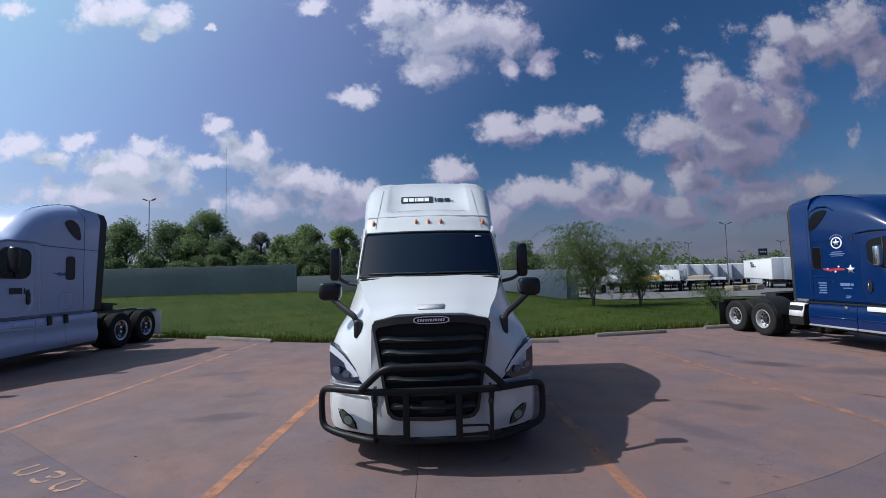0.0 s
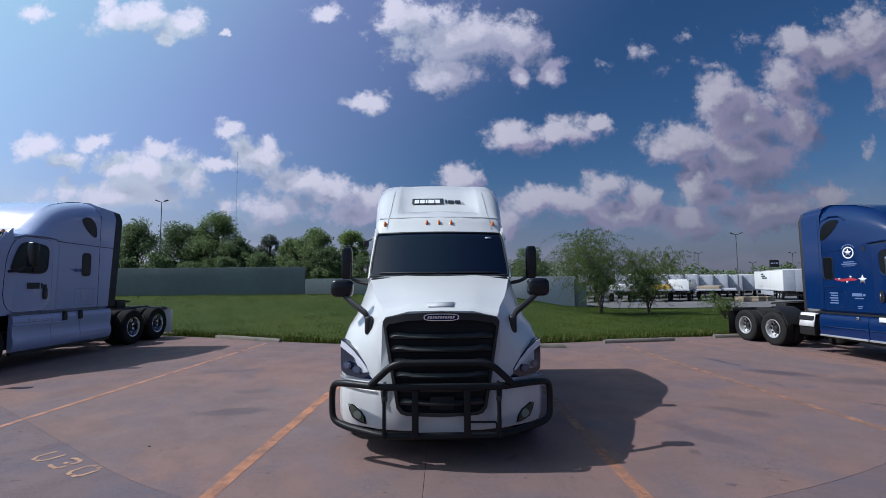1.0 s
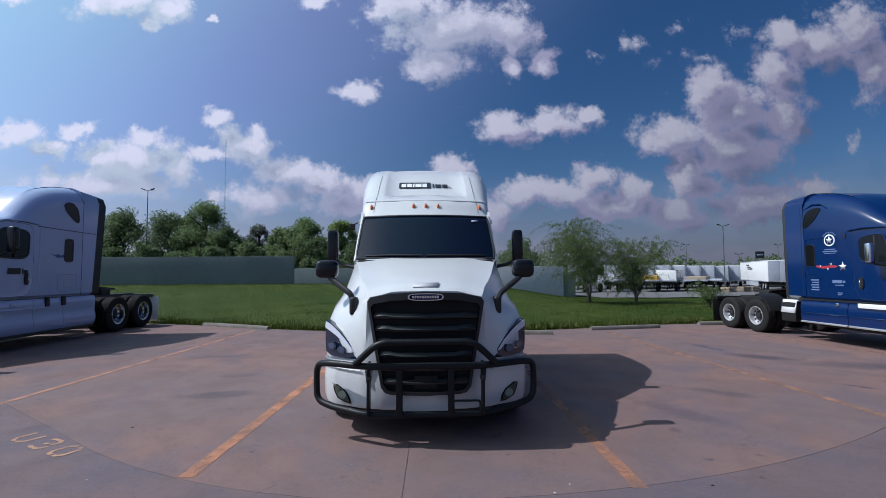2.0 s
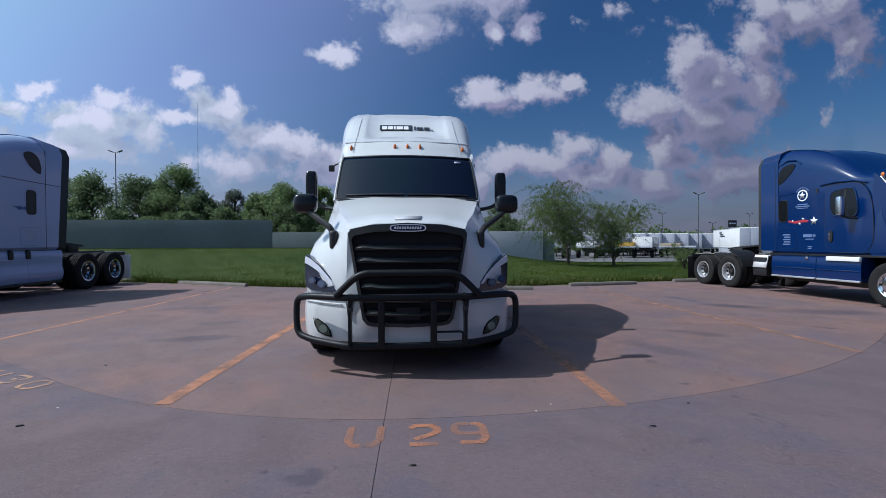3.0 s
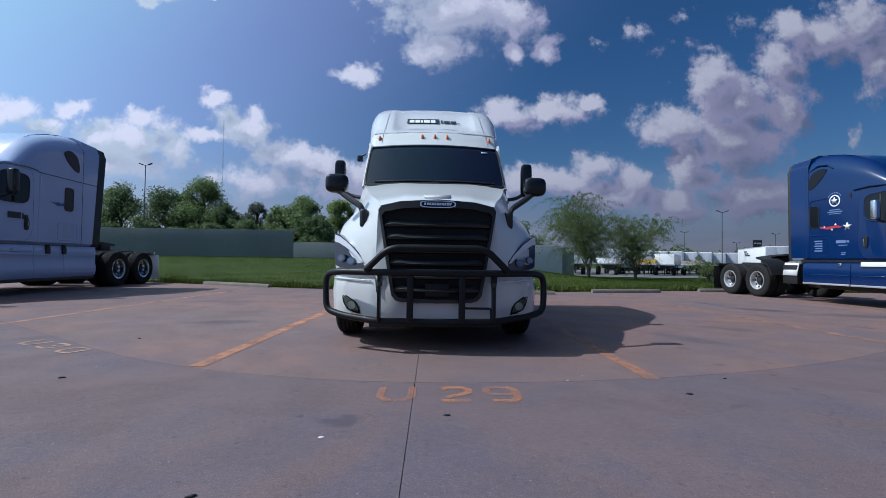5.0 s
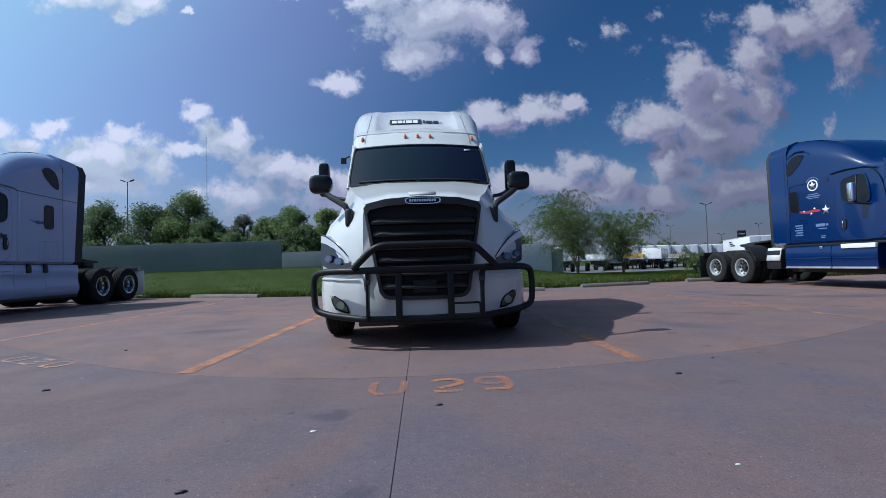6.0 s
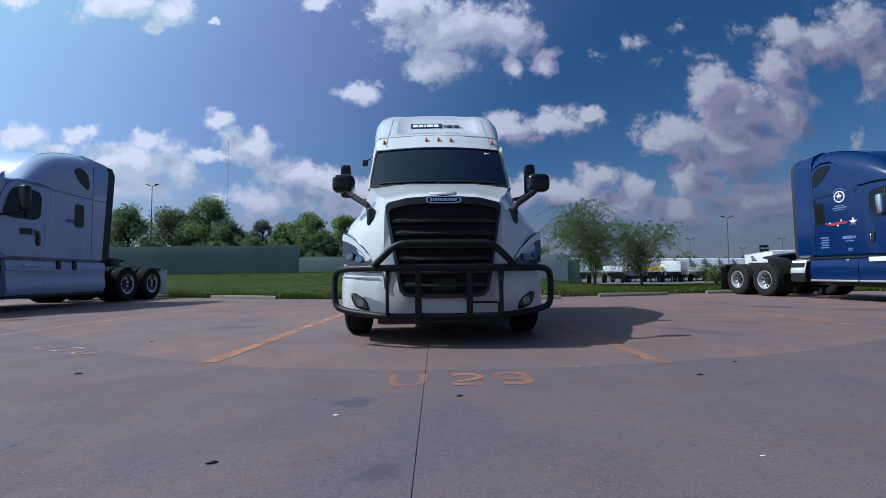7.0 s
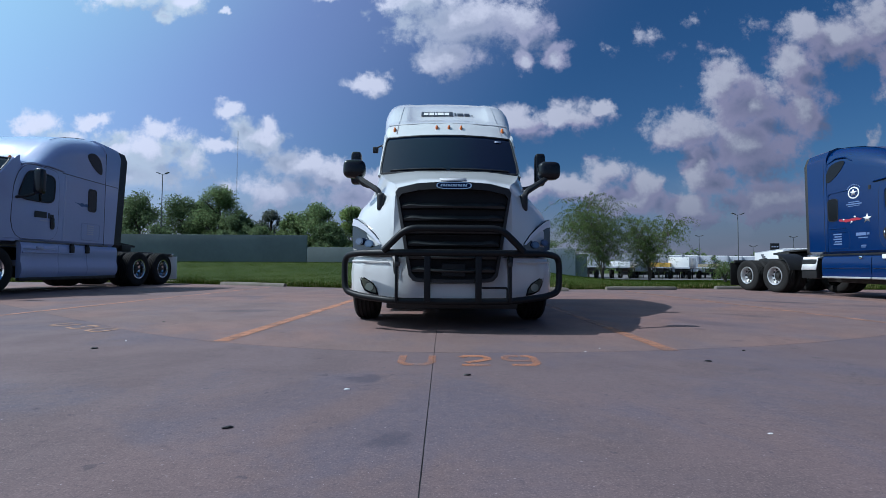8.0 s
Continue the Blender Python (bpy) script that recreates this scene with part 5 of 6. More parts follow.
    part("fifth_wheel", plate(fifth, 0.05, lambda x, y, d: (x, mid - y, 1.20 + 0.10 * y - d)), STEEL, root, "greasy black fifth wheel plate")
    part("fifth_wheel_mount", box(0, mid, 1.07, 0.9, 0.4, 0.18, 0.03), STEEL, root)
    for y in (drive[0] - 0.62, mid, drive[1] + 0.45):
        part("cross_member", box(0, y, 0.88, 0.80, 0.12, 0.2, 0.01), STEEL, root)
    end = drive[1] + 0.66
    part("tail_bar", box(0, end, 0.90, 2.2, 0.06, 0.10, 0.01), CHROME if white_flap else STEEL, root)
    for s in (-1, 1):
        part("mud_flap", box(s * 0.92, end + 0.03, 0.50, 0.60, 0.016, 0.72, 0.004), DECAL_WHITE if white_flap else RUBBER, root)
        if not old:
            continue
        arc = []
        for k in range(9):
            a = radians(95 + 9 * k)
            arc.append([(s * x, drive[0] + r * math.cos(a), 0.51 + r * math.sin(a)) for x, r in ((0.62, 0.60), (1.21, 0.60), (1.21, 0.57), (0.62, 0.57))])
        part("quarter_fender", loft(arc), BLACK, root)
    return root


def skirt_side(root, paint, s):
    """Body-coloured chassis skirts and steps under the cab."""
    prof = [(1.10, 0.30), (1.145, 0.36), (1.17, 0.46), (1.165, 0.56), (1.14, 0.64), (1.14, 0.78), (1.15, 0.90), (1.14, 0.98), (1.11, 1.035), (1.05, 1.04), (1.05, 0.30)]
    for y0, y1 in ((1.95, 2.86), (2.868, 3.68), (3.688, 4.72)):
        part("chassis_skirt", loft([[(s * x, y, z) for x, z in prof] for y in (y0, y0 + 0.01, y1 - 0.01, y1)]), paint, root)
    part("skirt_lip", box(s * 1.10, 3.33, 0.285, 0.07, 2.78, 0.07, 0.015), BLACK, root)
    for y in (3.22, 3.68):
        latch = part("skirt_latch", box(s * 1.155, y, 0.93, 0.05, 0.12, 0.16, 0.02), BLACK, root)
        part("latch_hook", box(s * 1.15, y, 1.03, 0.06, 0.08, 0.06, 0.02), BLACK, latch)
    part("skirt_ledge", box(s * 1.13, 2.62, 0.835, 0.09, 1.30, 0.035, 0.012), paint, root)
    part("sill_line", box(s * 1.09, 3.15, 1.058, 0.08, 2.5, 0.03, 0.008), GREY_TRIM, root)
    for y0, y1, z in ((2.0, 2.75, 0.90),):
        part("step_line", tube([(s * 1.155, y0, z), (s * 1.155, y1, z)], 0.010, 6), DECAL_GREY, root)


def side_details(root, s, paint, y_shift, roof_glass, emblem, dy=0.0, old=False):
    """Door, glass, seams and pressed panels on one flank of the cab."""
    x = 1.12
    outline = round_rect(3.70 + y_shift, 1.86, 3.96 + y_shift, 2.40, 0.07)
    w = part("sleeper_window", side_plate(outline, s, x, 0.008), GLOSS_BLACK, root, "dark sleeper window")
    part("window_gasket", tube([(s * (x + 0.004), a, b) for a, b in outline + outline[:1]], 0.010, 6), BLACK, w)
    part("skylight_window", side_plate(soft(roof_glass), s, x - 0.0, 0.010), GLOSS_BLACK, root, "dark rounded roof-side window")
    def moved(pts):
        return [(y + dy, z) for y, z in pts]
    door_line = soft([(1.80, 1.12), (2.3, 1.10), (2.84, 1.12), (2.85, 1.9), (2.84, 2.60), (2.6, 2.645), (2.12, 2.66), (1.92, 2.45), (1.80, 2.0)], 2)
    d = part("door", side_plate(moved(door_line), s, x - 0.004, 0.010), paint, root)
    if old:
        glass_line = [(2.20, 1.90), (2.5, 1.90), (2.82, 1.94), (2.85, 2.2), (2.84, 2.48), (2.6, 2.53), (2.36, 2.55), (2.28, 2.45)]
    else:
        glass_line = moved([(1.92, 1.92), (2.3, 1.90), (2.70, 1.90), (2.73, 2.2), (2.73, 2.48), (2.45, 2.52), (2.20, 2.53), (2.08, 2.44), (1.95, 2.10)])
    glass_line = soft(glass_line)
    part("door_window", side_plate(glass_line, s, x + 0.006, 0.008), GLOSS_BLACK, d)
    part("window_frame", tube([(s * (side_x(a, b) + 0.012), a, b) for a, b in glass_line + glass_line[:1]], 0.014, 6), BLACK if not old else paint, d)
    part("window_divider", side_plate([(2.36 + dy, 1.92), (2.385 + dy, 1.92), (2.385 + dy, 2.52), (2.36 + dy, 2.52)], s, x + 0.014, 0.006), BLACK, d)
    part("door_handle", side_plate(moved(soft([(2.63, 1.34), (2.74, 1.34), (2.74, 1.60), (2.63, 1.60)])), s, x + 0.006, 0.02), BLACK, d)
    part("grab_bar", tube([(s * (x + 0.05), 2.685 + dy, 1.40), (s * (x + 0.05), 2.685 + dy, 1.54)], 0.007, 6), CHROME, d)
    seam(moved(door_line + door_line[:1]), s, x + 0.001, root, 0.006, BLACK, "door_seam")
    drip = [(1.98 + dy, 2.62), (2.2 + dy, 2.685), (2.6 + dy, 2.70), (2.95 + dy, 2.665)]
    part("drip_rail", tube([(s * (side_x(a, b) + 0.012), a, b) for a, b in drip], 0.016, 6), paint, root)
    # a thin black tube draws in the shade below the rail
    part("drip_shadow_gap", tube([(s * (side_x(a, b) + 0.004), a, b - 0.022) for a, b in drip], 0.005, 6), BLACK, root)
    if old:
        seam([(4.34, 1.06), (4.34, 3.36)], s, x - 0.001, root, 0.006, BLACK, "body_seam")
        pressed = [(3.72, 2.56), (4.16, 2.54), (4.22, 2.50), (4.24, 2.2), (4.24, 1.72), (4.20, 1.67), (3.78, 1.66)]
        seam(pressed, s, x, root, 0.012, paint, "pressed_panel")
        arch = [(4.28, 2.75), (4.30, 3.10), (4.22, 3.30), (4.0, 3.40), (3.75, 3.38), (3.6, 3.26)]
        seam(arch, s, x - 0.012, root, 0.016, paint, "pressed_arch")
        part("side_vent", side_plate(round_rect(3.14, 2.50, 3.20, 2.60, 0.01), s, x, 0.006), BLACK, root)
    else:
        seam([(2.95, 2.62), (3.6, 2.605), (4.24, 2.595), (4.72, 2.59)], s, x, root, 0.008, BLACK, "roof_seam")
        seam([(4.256, 1.06), (4.256, 3.38)], s, x - 0.001, root, 0.006, BLACK, "body_seam")
        seam([(2.98, 1.10), (3.0, 1.8), (3.02, 2.58)], s, x - 0.012, root, 0.03, paint, "body_crease")
    hatch = round_rect(3.52 + y_shift * 0.6, 1.17, 4.10 + y_shift * 0.4, 1.57, 0.06)
    seam(hatch + hatch[:1], s, x, root, 0.008, paint, "hatch_rim")
    if emblem:
        emblem(root, s, x)


# ---- the three tractors ----
main = tractor("tractor_truck", (0.023, 0, 0), WHITE, (5.50, 6.75), turn=1.0)
tagged(main, "white sleeper tractor truck with black grille and bull bar", "truck")
for s in (-1, 1):
    skirt_side(main, WHITE, s)
    side_details(main, s, WHITE, 0.0, [(3.55, 3.30), (3.82, 3.26), (4.02, 2.98), (4.03, 2.86), (3.90, 2.92)], None)


def bull_bar(root):
    y0, y1 = -0.38, -0.32
    half = [(0.62, y0, 0.92), (1.06, -0.15, 0.92), (1.225, 0.0, 0.89), (1.23, 0.0, 0.67), (1.215, -0.02, 0.50), (1.04, -0.12, 0.45), (0.62, y1, 0.41)]
    loop = rounded_path([(0.0, y0, 0.92)] + half + [(0.0, y1, 0.405)] + [(-x, y, z) for x, y, z in half[::-1]] + [(0.0, y0, 0.92)], 0.13, 6)
    frame_ob = part("bull_bar", tube(loop, 0.036, 12), BAR, root, "black tubular steel bull bar across the bumper")
    hoop = rounded_path([(-0.75, -0.36, 0.94), (-0.50, -0.44, 1.17), (0.50, -0.44, 1.17), (0.75, -0.36, 0.94)], 0.12, 6)
    part("bar_hoop", tube(hoop, 0.036, 12), BAR, frame_ob)
    for x in (-0.28, 0.265):
        part("bar_upright", box(x, -0.37, 0.67, 0.07, 0.04, 0.53, 0.012), BAR, frame_ob)
    for s in (-1, 1):
        b = part("bar_bracket", box(s * 0.61, -0.30, 0.675, 0.03, 0.14, 0.55, 0.008), BAR, frame_ob)
        part("bracket_bolt", box(s * 0.595, -0.385, 0.80, 0.05, 0.03, 0.05, 0.012), STEEL, b)
    part("step_frame", tube(rounded_path([(0.30, -0.36, 0.555), (0.575, -0.36, 0.555), (0.575, -0.36, 0.42)], 0.03), 0.012, 8), BAR, frame_ob)


bull_bar(main)


def settle_nose(root):
    """Lets the hood, grille and bumper sit lower than the cab, most at the bumper."""
    kept = set(WHEELS.values())
    for ob in root.children_recursive:
        if ob.type == "MESH" and ob.data not in kept:
            for v in ob.data.vertices:
                v.co.z -= 0.08 * max(0.0, 1 - (v.co.z / 2.06) ** 3) * (1 - smooth01(1.0, 1.5, v.co.y)) * smooth01(0.05, 0.25, v.co.z)


for s in (-1, 1):
    line = []
    for k, y in enumerate((1.72, 1.80, 1.90, 2.10, 2.30, 2.48, 2.65, 2.80)):
        zt, hw, r, bow, dip = lerp(CAB, y)
        x = 0.815 - 0.006 * k
        line.append((s * x, y + bow * x * x - 0.004, zt + 0.008))
    part("fairing_seam", tube(line, 0.0028, 5), GREY_TRIM, main)
ledge = [(x, 1.905 + 0.18 * x * x, 2.968) for x in (-0.95 + 0.1 * i for i in range(20))]
part("roof_ledge", tube(ledge, 0.014, 8), WHITE, main)
sticker = [(0.70, 2.60), (0.80, 2.605), (0.80, 2.635), (0.70, 2.63)]
part("windscreen_sticker", plate(sticker, 0.002, lambda x, z, d: (x, 1.088 + 0.55 * (z - 2.035) / 0.665 + 0.22 * x * x - 0.006 + d, z)), DECAL_GREY, main)
part("spotter_mirror", box(-1.17, 2.05, 2.57, 0.09, 0.05, 0.10, 0.02, 3), BLACK, main)
part("spotter_arm", tube([(-1.03, 2.05, 2.66), (-1.17, 2.05, 2.60)], 0.012, 6), BLACK, main)


def on_roof(x, z, d):
    """The hollow front of the roof fairing."""
    y = lerp([(row[1] + 0.013 - row[5], row[0]) for row in CAB], z)[0]
    bow = lerp([(row[0], row[4]) for row in CAB], y)[0]
    return (x, y + bow * x * x - 0.013 + d, z + 0.008)


base_z = 3.285
def cells(x0, z0, x1, z1, fold=3.30):
    """A bar cut into small pieces that follow the bowed roof."""
    n = max(1, math.ceil((x1 - x0) / 0.06))
    cuts = [z0, fold, z1] if z0 < fold < z1 else [z0, z1]
    return [(x0 + (x1 - x0) * i / n, a, x0 + (x1 - x0) * (i + 1) / n, b) for i in range(n) for a, b in zip(cuts, cuts[1:])]


bars("roof_lettering_block", cells(-0.455, base_z - 0.012, 0.085, base_z + 0.112), lambda o, bm: plate(o, 0.006, on_roof, bm), DECAL_BLACK, main, "black shadow block behind pale roof lettering")
for x0, x1 in ((-0.415, -0.335), (-0.318, -0.238), (-0.222, -0.192), (-0.176, -0.072), (-0.056, 0.022)):
    bars("roof_letter", cells(x0, base_z + 0.004, x1, base_z + 0.082), lambda o, bm: plate(o, 0.010, lambda x, z, d: on_roof(x, z, d - 0.006), bm), DECAL_WHITE, main)
for x0, x1, h in ((0.115, 0.145, 0.085), (0.165, 0.265, 0.07), (0.285, 0.375, 0.07), (0.40, 0.43, 0.02)):
    bars("roof_letter", cells(x0, base_z, x1, base_z + h), lambda o, bm: plate(o, 0.006, on_roof, bm), DECAL_BLACK, main)


def pale_emblem(root, s, x):
    flat = lambda o, bm: side_plate(o, s, x + 0.001, 0.005, bm)
    on_door = lambda o, bm: side_plate(o, s, x + 0.006, 0.005, bm)
    bars("door_lettering", [(2.26, 1.57, 2.54, 1.70), (2.58, 1.57, 2.61, 1.69), (2.625, 1.57, 2.67, 1.66), (2.68, 1.57, 2.72, 1.66)], on_door, DECAL_BLACK, root)
    bars("door_small_print", [(2.38, 1.50, 2.64, 1.52)], on_door, DECAL_GREY, root)
    wing = [(3.28, 2.02), (3.45, 2.01), (3.52, 2.04), (3.58, 2.0), (3.66, 2.03), (3.695, 2.0), (3.695, 1.95), (3.6, 1.96), (3.5, 1.94), (3.42, 1.985)]
    part("wing_decal", side_plate(wing, s, x + 0.001, 0.005), DECAL_BLUE, root)
    bars("hatch_print", [(3.70, 1.30 + 0.05 * i, 3.90, 1.325 + 0.05 * i) for i in range(5)], flat, DECAL_GREY, root)
    part("skirt_plate", side_plate([(2.30, 0.88), (2.46, 0.88), (2.46, 0.96), (2.30, 0.96)], s, x + 0.034, 0.006), DECAL_GREY, root)


PALE_GLASS = [(3.62, 3.20), (3.75, 3.28), (3.93, 3.27), (4.10, 3.12), (4.14, 2.80), (4.0, 2.82), (3.80, 2.95), (3.68, 3.08)]
pale = tractor("tractor_truck", (-11.3, 3.1, 0), SHADED_SILVER, (5.59, 6.72), white_flap=True, roof=MID_ROOF, steer=1.25, edge=(4.63, 4.87), lean=0.18, tyre=0.93, turn=1.8, size=1.18)
tagged(pale, "pale silver-white sleeper tractor truck, its flank's shade put into the paint", "truck")
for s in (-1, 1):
    skirt_side(pale, SHADED_SILVER, s)
side_details(pale, 1, SHADED_SILVER, 0.0, PALE_GLASS, pale_emblem)
side_details(pale, -1, SHADED_SILVER, 0.0, PALE_GLASS, None)


def blue_emblem(root, s, x):
    cy, cz = 3.55, 2.48
    def disc(r):
        return [(cy + r * math.cos(a), cz + r * math.sin(a)) for a in (2 * math.pi * k / 28 for k in range(28))]
    e = part("round_emblem", side_plate(disc(0.14), s, x + 0.001, 0.004), DECAL_WHITE, root, "round white and blue emblem with a star")
    part("emblem_ring", side_plate(disc(0.11), s, x + 0.005, 0.004), BLUE, e)
    part("emblem_star", side_plate(star_shape(cy, cz, 0.098), s, x + 0.009, 0.004), DECAL_WHITE, e)
    flat = lambda o, bm: side_plate(o, s, x + 0.001, 0.004, bm)
    arc = []
    for k in range(9):
        a = radians(35 + 13.5 * k)
        u, v = cy + 0.19 * math.cos(a), cz + 0.19 * math.sin(a)
        arc.append((u - 0.012, v - 0.015, u + 0.012, v + 0.015))
    bars("emblem_arc_print", arc, flat, DECAL_FAINT, root)
    bars("emblem_print", [(cy - 0.14, 2.25, cy + 0.14, 2.272), (cy - 0.19, 2.20, cy + 0.19, 2.226), (cy - 0.15, 2.16, cy + 0.15, 2.176)], flat, DECAL_FAINT, root)
    stripe_line = [(3.94, 1.84), (3.94, 1.885), (3.72, 1.865), (3.50, 1.89), (3.36, 1.855), (3.42, 1.825), (3.60, 1.82), (3.74, 1.80)]
    part("red_stripe_decal", side_plate(stripe_line, s, x + 0.001, 0.004), RED, root)
    for u, v, r in ((3.24, 1.845, 0.11), (3.53, 1.905, 0.04), (3.82, 1.86, 0.035), (3.62, 1.79, 0.038)):
        part("star_decal", side_plate(star_shape(u, v, r), s, x + 0.004, 0.004), DECAL_WHITE, root)
    bars("hatch_print", [(3.88, 1.27 + 0.06 * i, 4.10 - 0.03 * (i % 2), 1.30 + 0.06 * i) for i in range(5)], flat, DECAL_FAINT, root)
    for row in ((3.28, 1.46, 3.52, 1.53), (3.20, 1.47, 3.26, 1.52), (3.24, 1.40, 3.46, 1.42), (3.28, 1.22, 3.40, 1.24), (3.30, 1.18, 3.40, 1.20)):
        bars("door_print", [row], flat, DECAL_FAINT, root)


blue = tractor("tractor_truck", (11.38, 2.27, 0), BLUE, (5.93, 7.04), old=True, roof=OLD_ROOF, steer=1.45, edge=(4.80, 4.87), rim_mat="pale_rim", tyre=0.92, lean=0.03, turn=2.7, size=1.047)
tagged(blue, "deep blue sleeper tractor truck with star decals, sunlit flank", "truck")
blue_glass = [(3.72, 3.29), (3.95, 3.31), (4.17, 3.23), (4.27, 3.0), (4.26, 2.80), (4.08, 2.88), (3.86, 3.08)]
side_details(blue, -1, BLUE, 0.27, blue_glass, blue_emblem, 0.13, True)
side_details(blue, 1, BLUE, 0.27, blue_glass, None, 0.13, True)


def tank_side(root, s):
    """Tank fairings, battery box and bright steps of the older tractor."""
    prof = [(1.06, 0.46), (1.13, 0.49), (1.145, 0.62), (1.145, 0.84), (1.12, 0.97), (1.05, 1.01), (0.80, 1.01), (0.80, 0.46)]
    for y0, y1 in ((2.12, 3.15), (3.165, 4.42)):
        t = part("tank_fairing", loft([[(s * x, y, z) for x, z in prof] for y in (y0, y0 + 0.015, y1 - 0.015, y1)]), BLUE, root)
        part("chrome_strip", box(s * 1.135, (y0 + y1) / 2, 0.475, 0.06, y1 - y0 - 0.02, 0.045, 0.012), ALU, t)
        part("fairing_crease", tube([(s * 1.148, y0 + 0.04, 0.70), (s * 1.148, y1 - 0.04, 0.70)], 0.012, 6), BLUE, t)
    part("chrome_step", box(s * 1.15, 2.50, 0.965, 0.07, 0.76, 0.10, 0.012), DECAL_WHITE, root, "bright white step plate")
    b = part("battery_box", box(s * 0.98, 4.80, 0.68, 0.36, 0.46, 0.50, 0.03), BLACK, root)
    lid = [[(s * 0.80, y, 0.99), (s * 1.12, y, 0.99), (s * 1.19, y, 0.66), (s * 1.17, y, 0.65), (s * 1.10, y, 0.95), (s * 0.80, y, 0.95)] for y in (4.56, 5.0)]
    part("box_lid", loft(lid), DECAL_WHITE, b, "bright white battery box lid")
    part("under_cab", box(s * 0.90, 3.1, 1.03, 0.34, 2.9, 0.05, 0.01), BLACK, root)
    part("filler_cap", box(s * 1.13, 3.40, 0.955, 0.06, 0.08, 0.07, 0.02), CHROME, root)


for s in (-1, 1):
    tank_side(blue, s)
for s in (-1, 1):
    m = part("door_mirror", box(s * 1.40, 2.36, 2.13, 0.13, 0.13, 0.42, 0.05, 4), CHROME, blue, "chrome door mirror")
    part("mirror_bracket", tube(rounded_path([(s * 1.10, 2.26, 1.86), (s * 1.30, 2.34, 1.88), (s * 1.39, 2.36, 1.95)], 0.06), 0.025, 8), BLACK, m)


settle_nose(main)
settle_nose(pale)
settle_nose(blue)


# ---- the far lot ----
def lamp_post(x, y, base, top, label):
    root = empty("street_lamp", pose(x, y, base))
    tagged(root, label, "street lamp", group="twin-head lot lamps")
    h = top - base
    part("pole", tube([(0, 0, -0.2), (0, 0, h * 0.5), (0, 0, h)], 0.09, 8, taper=0.05), GALV, root)
    part("cross_arm", tube([(-0.55, 0, h + 0.12), (-0.2, 0, h - 0.02), (0.2, 0, h - 0.02), (0.55, 0, h + 0.12)], 0.04, 6), GALV, root)
    for s in (-1, 1):
        head = box(0, 0, 0, 0.60, 0.32, 0.14, 0.05, 3)
        bmesh.ops.rotate(head, cent=(0, 0, 0), matrix=Matrix.Rotation(radians(-22 * s), 3, "Y"), verts=head.verts)
        bmesh.ops.translate(head, vec=(s * 0.66, 0, h + 0.16), verts=head.verts)
        part("lamp_head", head, GALV, root)


for x, y, top in ((-42.2, 62, 14.3), (43.7, 62, 8.74), (59.4, 100, 8.2), (71.9, 100, 5.9), (81.3, 100, 8.1), (25.9, 100, 8.6), (-72.0, 92, 14.9)):
    lamp_post(x, y, terrain(x, y), top, "tall dark twin-head lot lamp post")


def radio_mast(x, y, top):
    root = empty("radio_mast", pose(x, y, terrain(x, y)))
    tagged(root, "thin distant lattice radio mast on the skyline", "mast")
    for k in range(3):
        a = 2 * math.pi * k / 3
        part("mast_leg", tube([(0.45 * math.cos(a), 0.45 * math.sin(a), 0), (0.35 * math.cos(a), 0.35 * math.sin(a), top)], 0.05, 5), GALV, root)
    brace = None
    for i in range(40):
        z0, z1 = top * i / 40, top * (i + 1) / 40
        a, b = 2 * math.pi * i / 3, 2 * math.pi * (i + 1) / 3
        brace = tube([(0.4 * math.cos(a), 0.4 * math.sin(a), z0), (0.4 * math.cos(b), 0.4 * math.sin(b), z1)], 0.03, 4, brace)
    part("mast_bracing", brace, GALV, root)


radio_mast(-210, 450, 137)


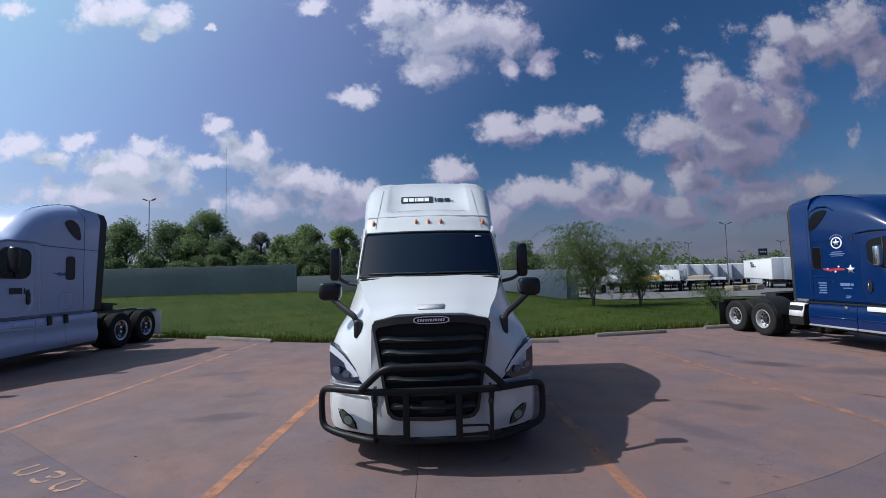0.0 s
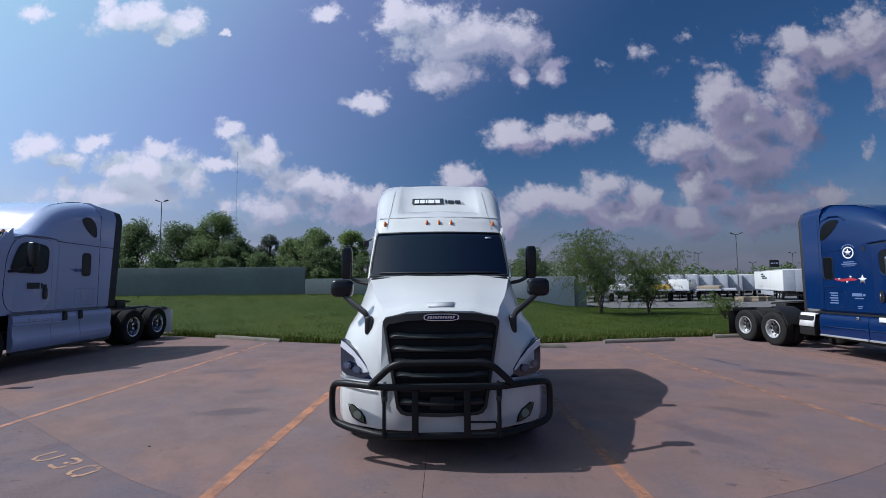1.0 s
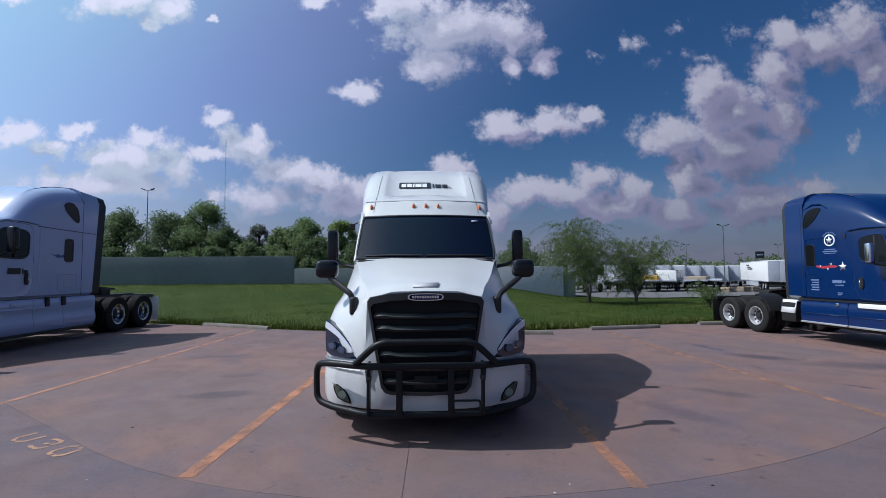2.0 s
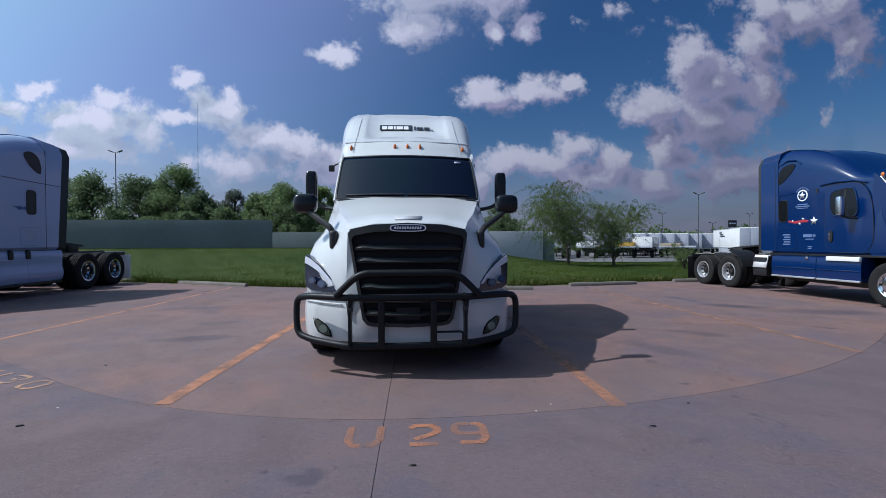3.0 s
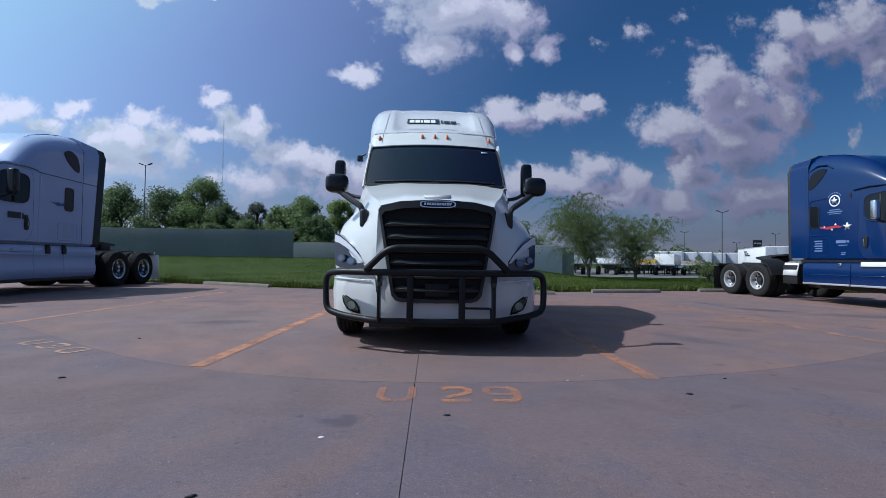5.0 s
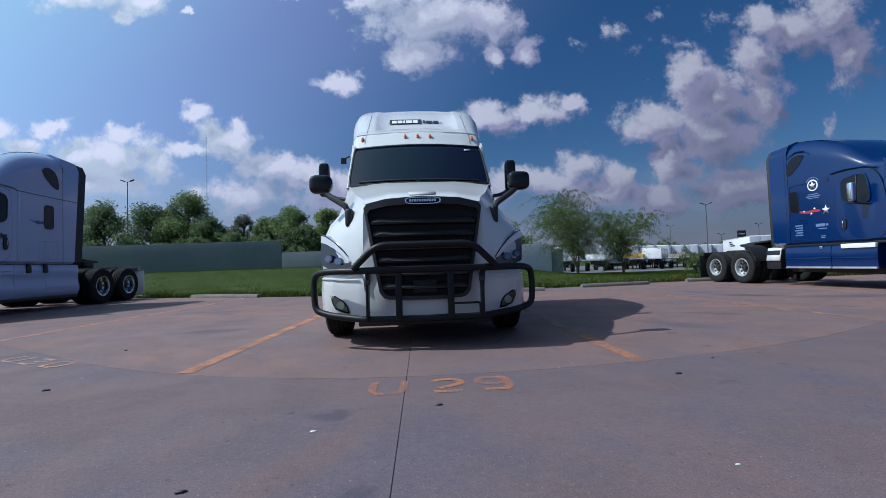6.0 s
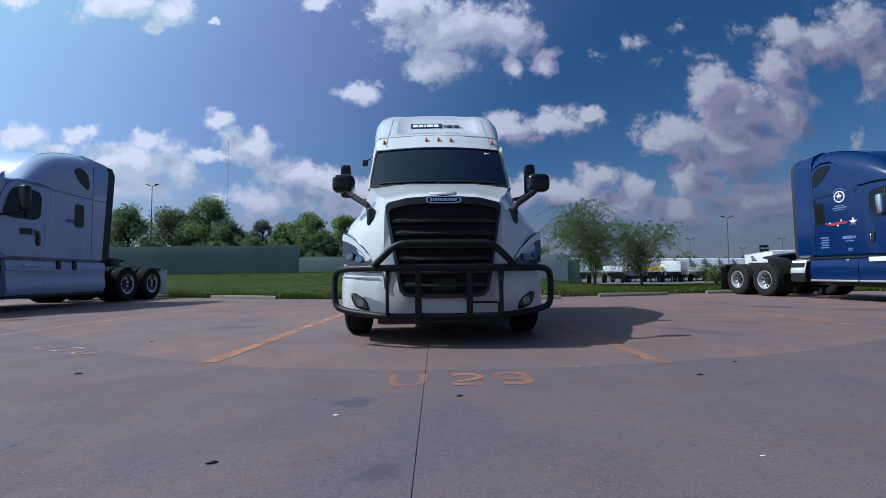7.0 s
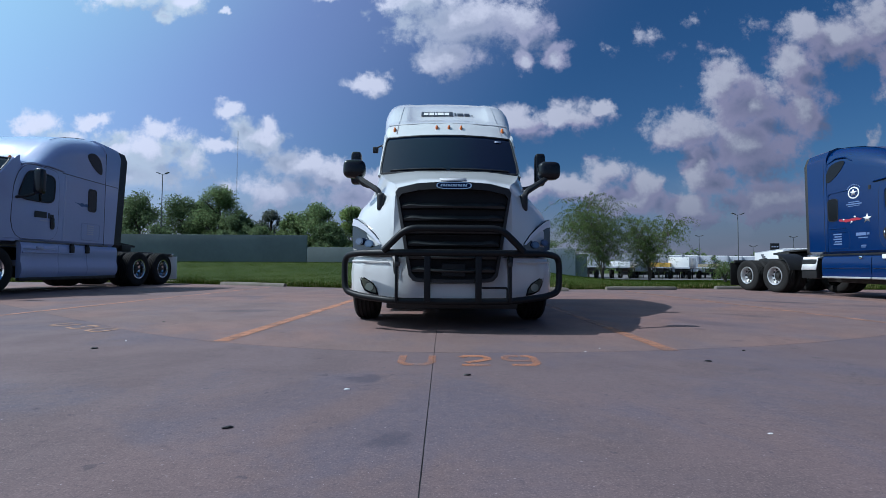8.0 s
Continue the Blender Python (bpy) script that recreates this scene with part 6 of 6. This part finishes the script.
def box_trailer(x, y, turn, z, label, length=15.0, unit=True):
    """A van trailer; its rear doors at local y = 0, its nose towards +y."""
    root = empty("box_trailer", pose(x, y, z, 0, 0, turn))
    tagged(root, label, "trailer", group="parked trailers")
    part("van_body", box(0, length / 2, 2.50, 2.55, length, 2.75, 0.04), TRAILER_WHITE, root)
    for s in (-1, 1):
        part("rear_door", box(s * 0.62, -0.02, 2.48, 1.2, 0.05, 2.6, 0.01), TRAILER_DOOR, root)
        part("lower_rail", box(s * 1.27, length / 2, 1.16, 0.04, length, 0.12, 0.01), TRAILER_GREY, root)
        part("upper_rail", box(s * 1.27, length / 2, 3.82, 0.04, length, 0.10, 0.01), TRAILER_GREY, root)
        for yy in (1.6, 2.9):
            ob = new("wheel", WHEELS["tyre"])
            ob.parent = root
            ob.matrix_basis = pose(s * 1.05, yy, 0.51)
            r = new("rim", WHEELS["rim"])
            r.parent = ob
            r.matrix_basis = pose(0, 0, 0, 0, 0, 0 if s > 0 else 180)
        part("landing_leg", box(s * 0.8, length - 3.0, 0.45, 0.14, 0.14, 1.3, 0.02), STEEL, root)
        part("side_skirt", box(s * 1.2, length * 0.55, 0.75, 0.04, length * 0.45, 0.65, 0.01), TRAILER_GREY, root)
    part("bogie", box(0, 2.25, 0.85, 1.1, 2.6, 0.35, 0.03), STEEL, root)
    part("under_ride_guard", box(0, 0.1, 0.62, 2.2, 0.1, 0.12, 0.01), STEEL, root)
    if unit:
        u = part("cooling_unit", box(0, length + 0.25, 2.75, 1.9, 0.55, 1.9, 0.08, 3), TRAILER_WHITE, root)
        part("unit_grille", box(0, length + 0.54, 2.5, 1.5, 0.04, 0.9, 0.01), BLACK, u)
    bars("side_lettering", [(length * 0.62, 3.25, length * 0.72, 3.45), (length * 0.56, 2.95, length * 0.70, 3.15), (length * 0.5, 2.70, length * 0.68, 2.88)],
         lambda o, bm: plate(o, 0.01, lambda a, b, d: (-1.29 + d, a, b), bm), DECAL_BLACK, root)
    return root


def flatbed(x, y, turn, z, load, label, length=13.0):
    root = empty("flatbed_trailer", pose(x, y, z, 0, 0, turn))
    tagged(root, label, "trailer", group="parked trailers")
    part("deck", box(0, length / 2, 1.35, 2.5, length, 0.16, 0.02), TRAILER_GREY, root)
    for s in (-1, 1):
        part("side_rail", box(s * 1.26, length / 2, 1.33, 0.05, length, 0.2, 0.01), CHROME, root)
        for yy in (1.5, 2.8):
            ob = new("wheel", WHEELS["tyre"])
            ob.parent = root
            ob.matrix_basis = pose(s * 1.05, yy, 0.51)
        part("landing_leg", box(s * 0.8, length - 3.0, 0.55, 0.14, 0.14, 1.3, 0.02), STEEL, root)
    part("main_beam", box(0, length / 2, 1.05, 0.8, length - 1, 0.45, 0.03), STEEL, root)
    if load is not None:
        mat, h = load
        for i in range(3):
            part("cargo", box(0, length * (0.2 + 0.3 * i), 1.43 + h / 2, 2.3, length * 0.27, h, 0.05), mat, root)
    return root


box_trailer(43.6, 51.0, -24, terrain(44, 51) + 0.06, "white refrigerated van trailer parked on the far lot", 16.0)
for x, y in ((40.7, 70), (43.8, 71), (46.9, 72), (50.0, 73), (37.6, 69), (34.5, 68), (53.1, 74), (56.2, 75), (59.3, 76), (62.4, 77), (31.4, 67), (28.3, 66)):
    box_trailer(x, y, -34, terrain(x, y) + 0.06, "white van trailer in a row on the far lot", 14.0)
flatbed(28.5, 50.0, -33, terrain(28, 50) + 0.06, (TRAILER_WHITE, 1.25), "flatbed trailer with a tall white tarpaulin load")
flatbed(31.6, 49.0, -33, terrain(32, 49) + 0.06, (TIMBER, 0.35), "flatbed trailer with a low timber load")
flatbed(34.7, 51.0, -33, terrain(35, 51) + 0.06, None, "empty grey flatbed trailer with bright side rails")
flatbed(25.7, 49.0, -30, terrain(26, 49) + 0.06, (YELLOW_STEEL, 0.5), "flatbed trailer loaded with yellow stacks")
flatbed(20.5, 48.0, -28, terrain(20, 48) + 0.06, (TRAILER_WHITE, 0.6), "flatbed trailer with a white covered load")
flatbed(16.2, 47.0, -25, terrain(16, 47) + 0.06, (TRAILER_GREY, 0.5), "flatbed trailer with a grey covered load")
box_trailer(22.6, 66.0, -22, terrain(22, 66) + 0.06, "white van trailer half hidden behind willows", 14.0, False)


def pallet_stack(x, y):
    root = empty("pallet_stack", pose(x, y, terrain(x, y) + 0.06, 0, 0, 20))
    tagged(root, "stack of pale timber pallets on the far lot", "pallets", group="timber stacks")
    for i in range(4):
        part("pallet", box(0.05 * (i % 2), 0, 0.07 + 0.145 * i, 1.3, 1.1, 0.11, 0.01), TIMBER, root)


for x, y in ((34.7, 47.5), (36.9, 48.2), (38.8, 49.4)):
    pallet_stack(x, y)

sign = empty("sign_board", pose(69.6, 90, terrain(70, 90) + 0.8))
tagged(sign, "small dark sign board on posts in the distance", "sign")
part("board", box(0, 0, 5.6, 1.9, 0.15, 1.5, 0.02), BLACK, sign)
for s in (-1, 1):
    part("post", tube([(s * 0.6, 0, -0.8), (s * 0.6, 0, 4.9)], 0.07, 6), GALV, sign)
bars("board_lettering", [(-0.7, 5.5, -0.3, 5.8), (-0.15, 5.5, 0.2, 5.8), (0.35, 5.5, 0.7, 5.8)], lambda o, bm: plate(o, 0.02, lambda a, b, d: (a, -0.10 + d, b), bm), DECAL_GREY, sign)


# ---- litter on the concrete ----
def chip(x, y, size, turn, mat, label):
    rnd = random.Random(int(x * 1000) + 17)
    own = bmesh.new()
    bmesh.ops.create_icosphere(own, subdivisions=2, radius=1)
    for v in own.verts:
        v.co *= 0.7 * (1 + rnd.uniform(-0.22, 0.22))
        v.co = Vector((v.co.x * size * 0.8, v.co.y * size * 0.26, max(0.0, v.co.z * size * 0.22 + size * 0.12)))
    ob = part("litter", own, mat, smooth=False)
    ob.matrix_world = pose(x, y, 0.0, 0, 0, turn)
    tagged(ob, label, "litter", group="bits of litter on the lot")


for x, y, size, turn in ((0.08, -2.24, 0.045, 5), (1.92, -1.75, 0.045, -20), (-2.97, -1.41, 0.05, 30), (-3.49, 0.37, 0.04, -10), (-1.00, -3.22, 0.04, 25), (2.49, -1.29, 0.03, 0)):
    chip(x, y, size, turn, BLACK, "small dark scrap of rubber on the concrete")
for x, y, size, turn in ((-0.62, -2.60, 0.03, 10), (1.11, -1.38, 0.02, 0), (1.28, -1.23, 0.018, 40), (1.31, -3.24, 0.022, 0), (-2.98, -1.02, 0.02, 0)):
    chip(x, y, size, turn, DECAL_WHITE, "tiny white scrap of paper on the concrete")
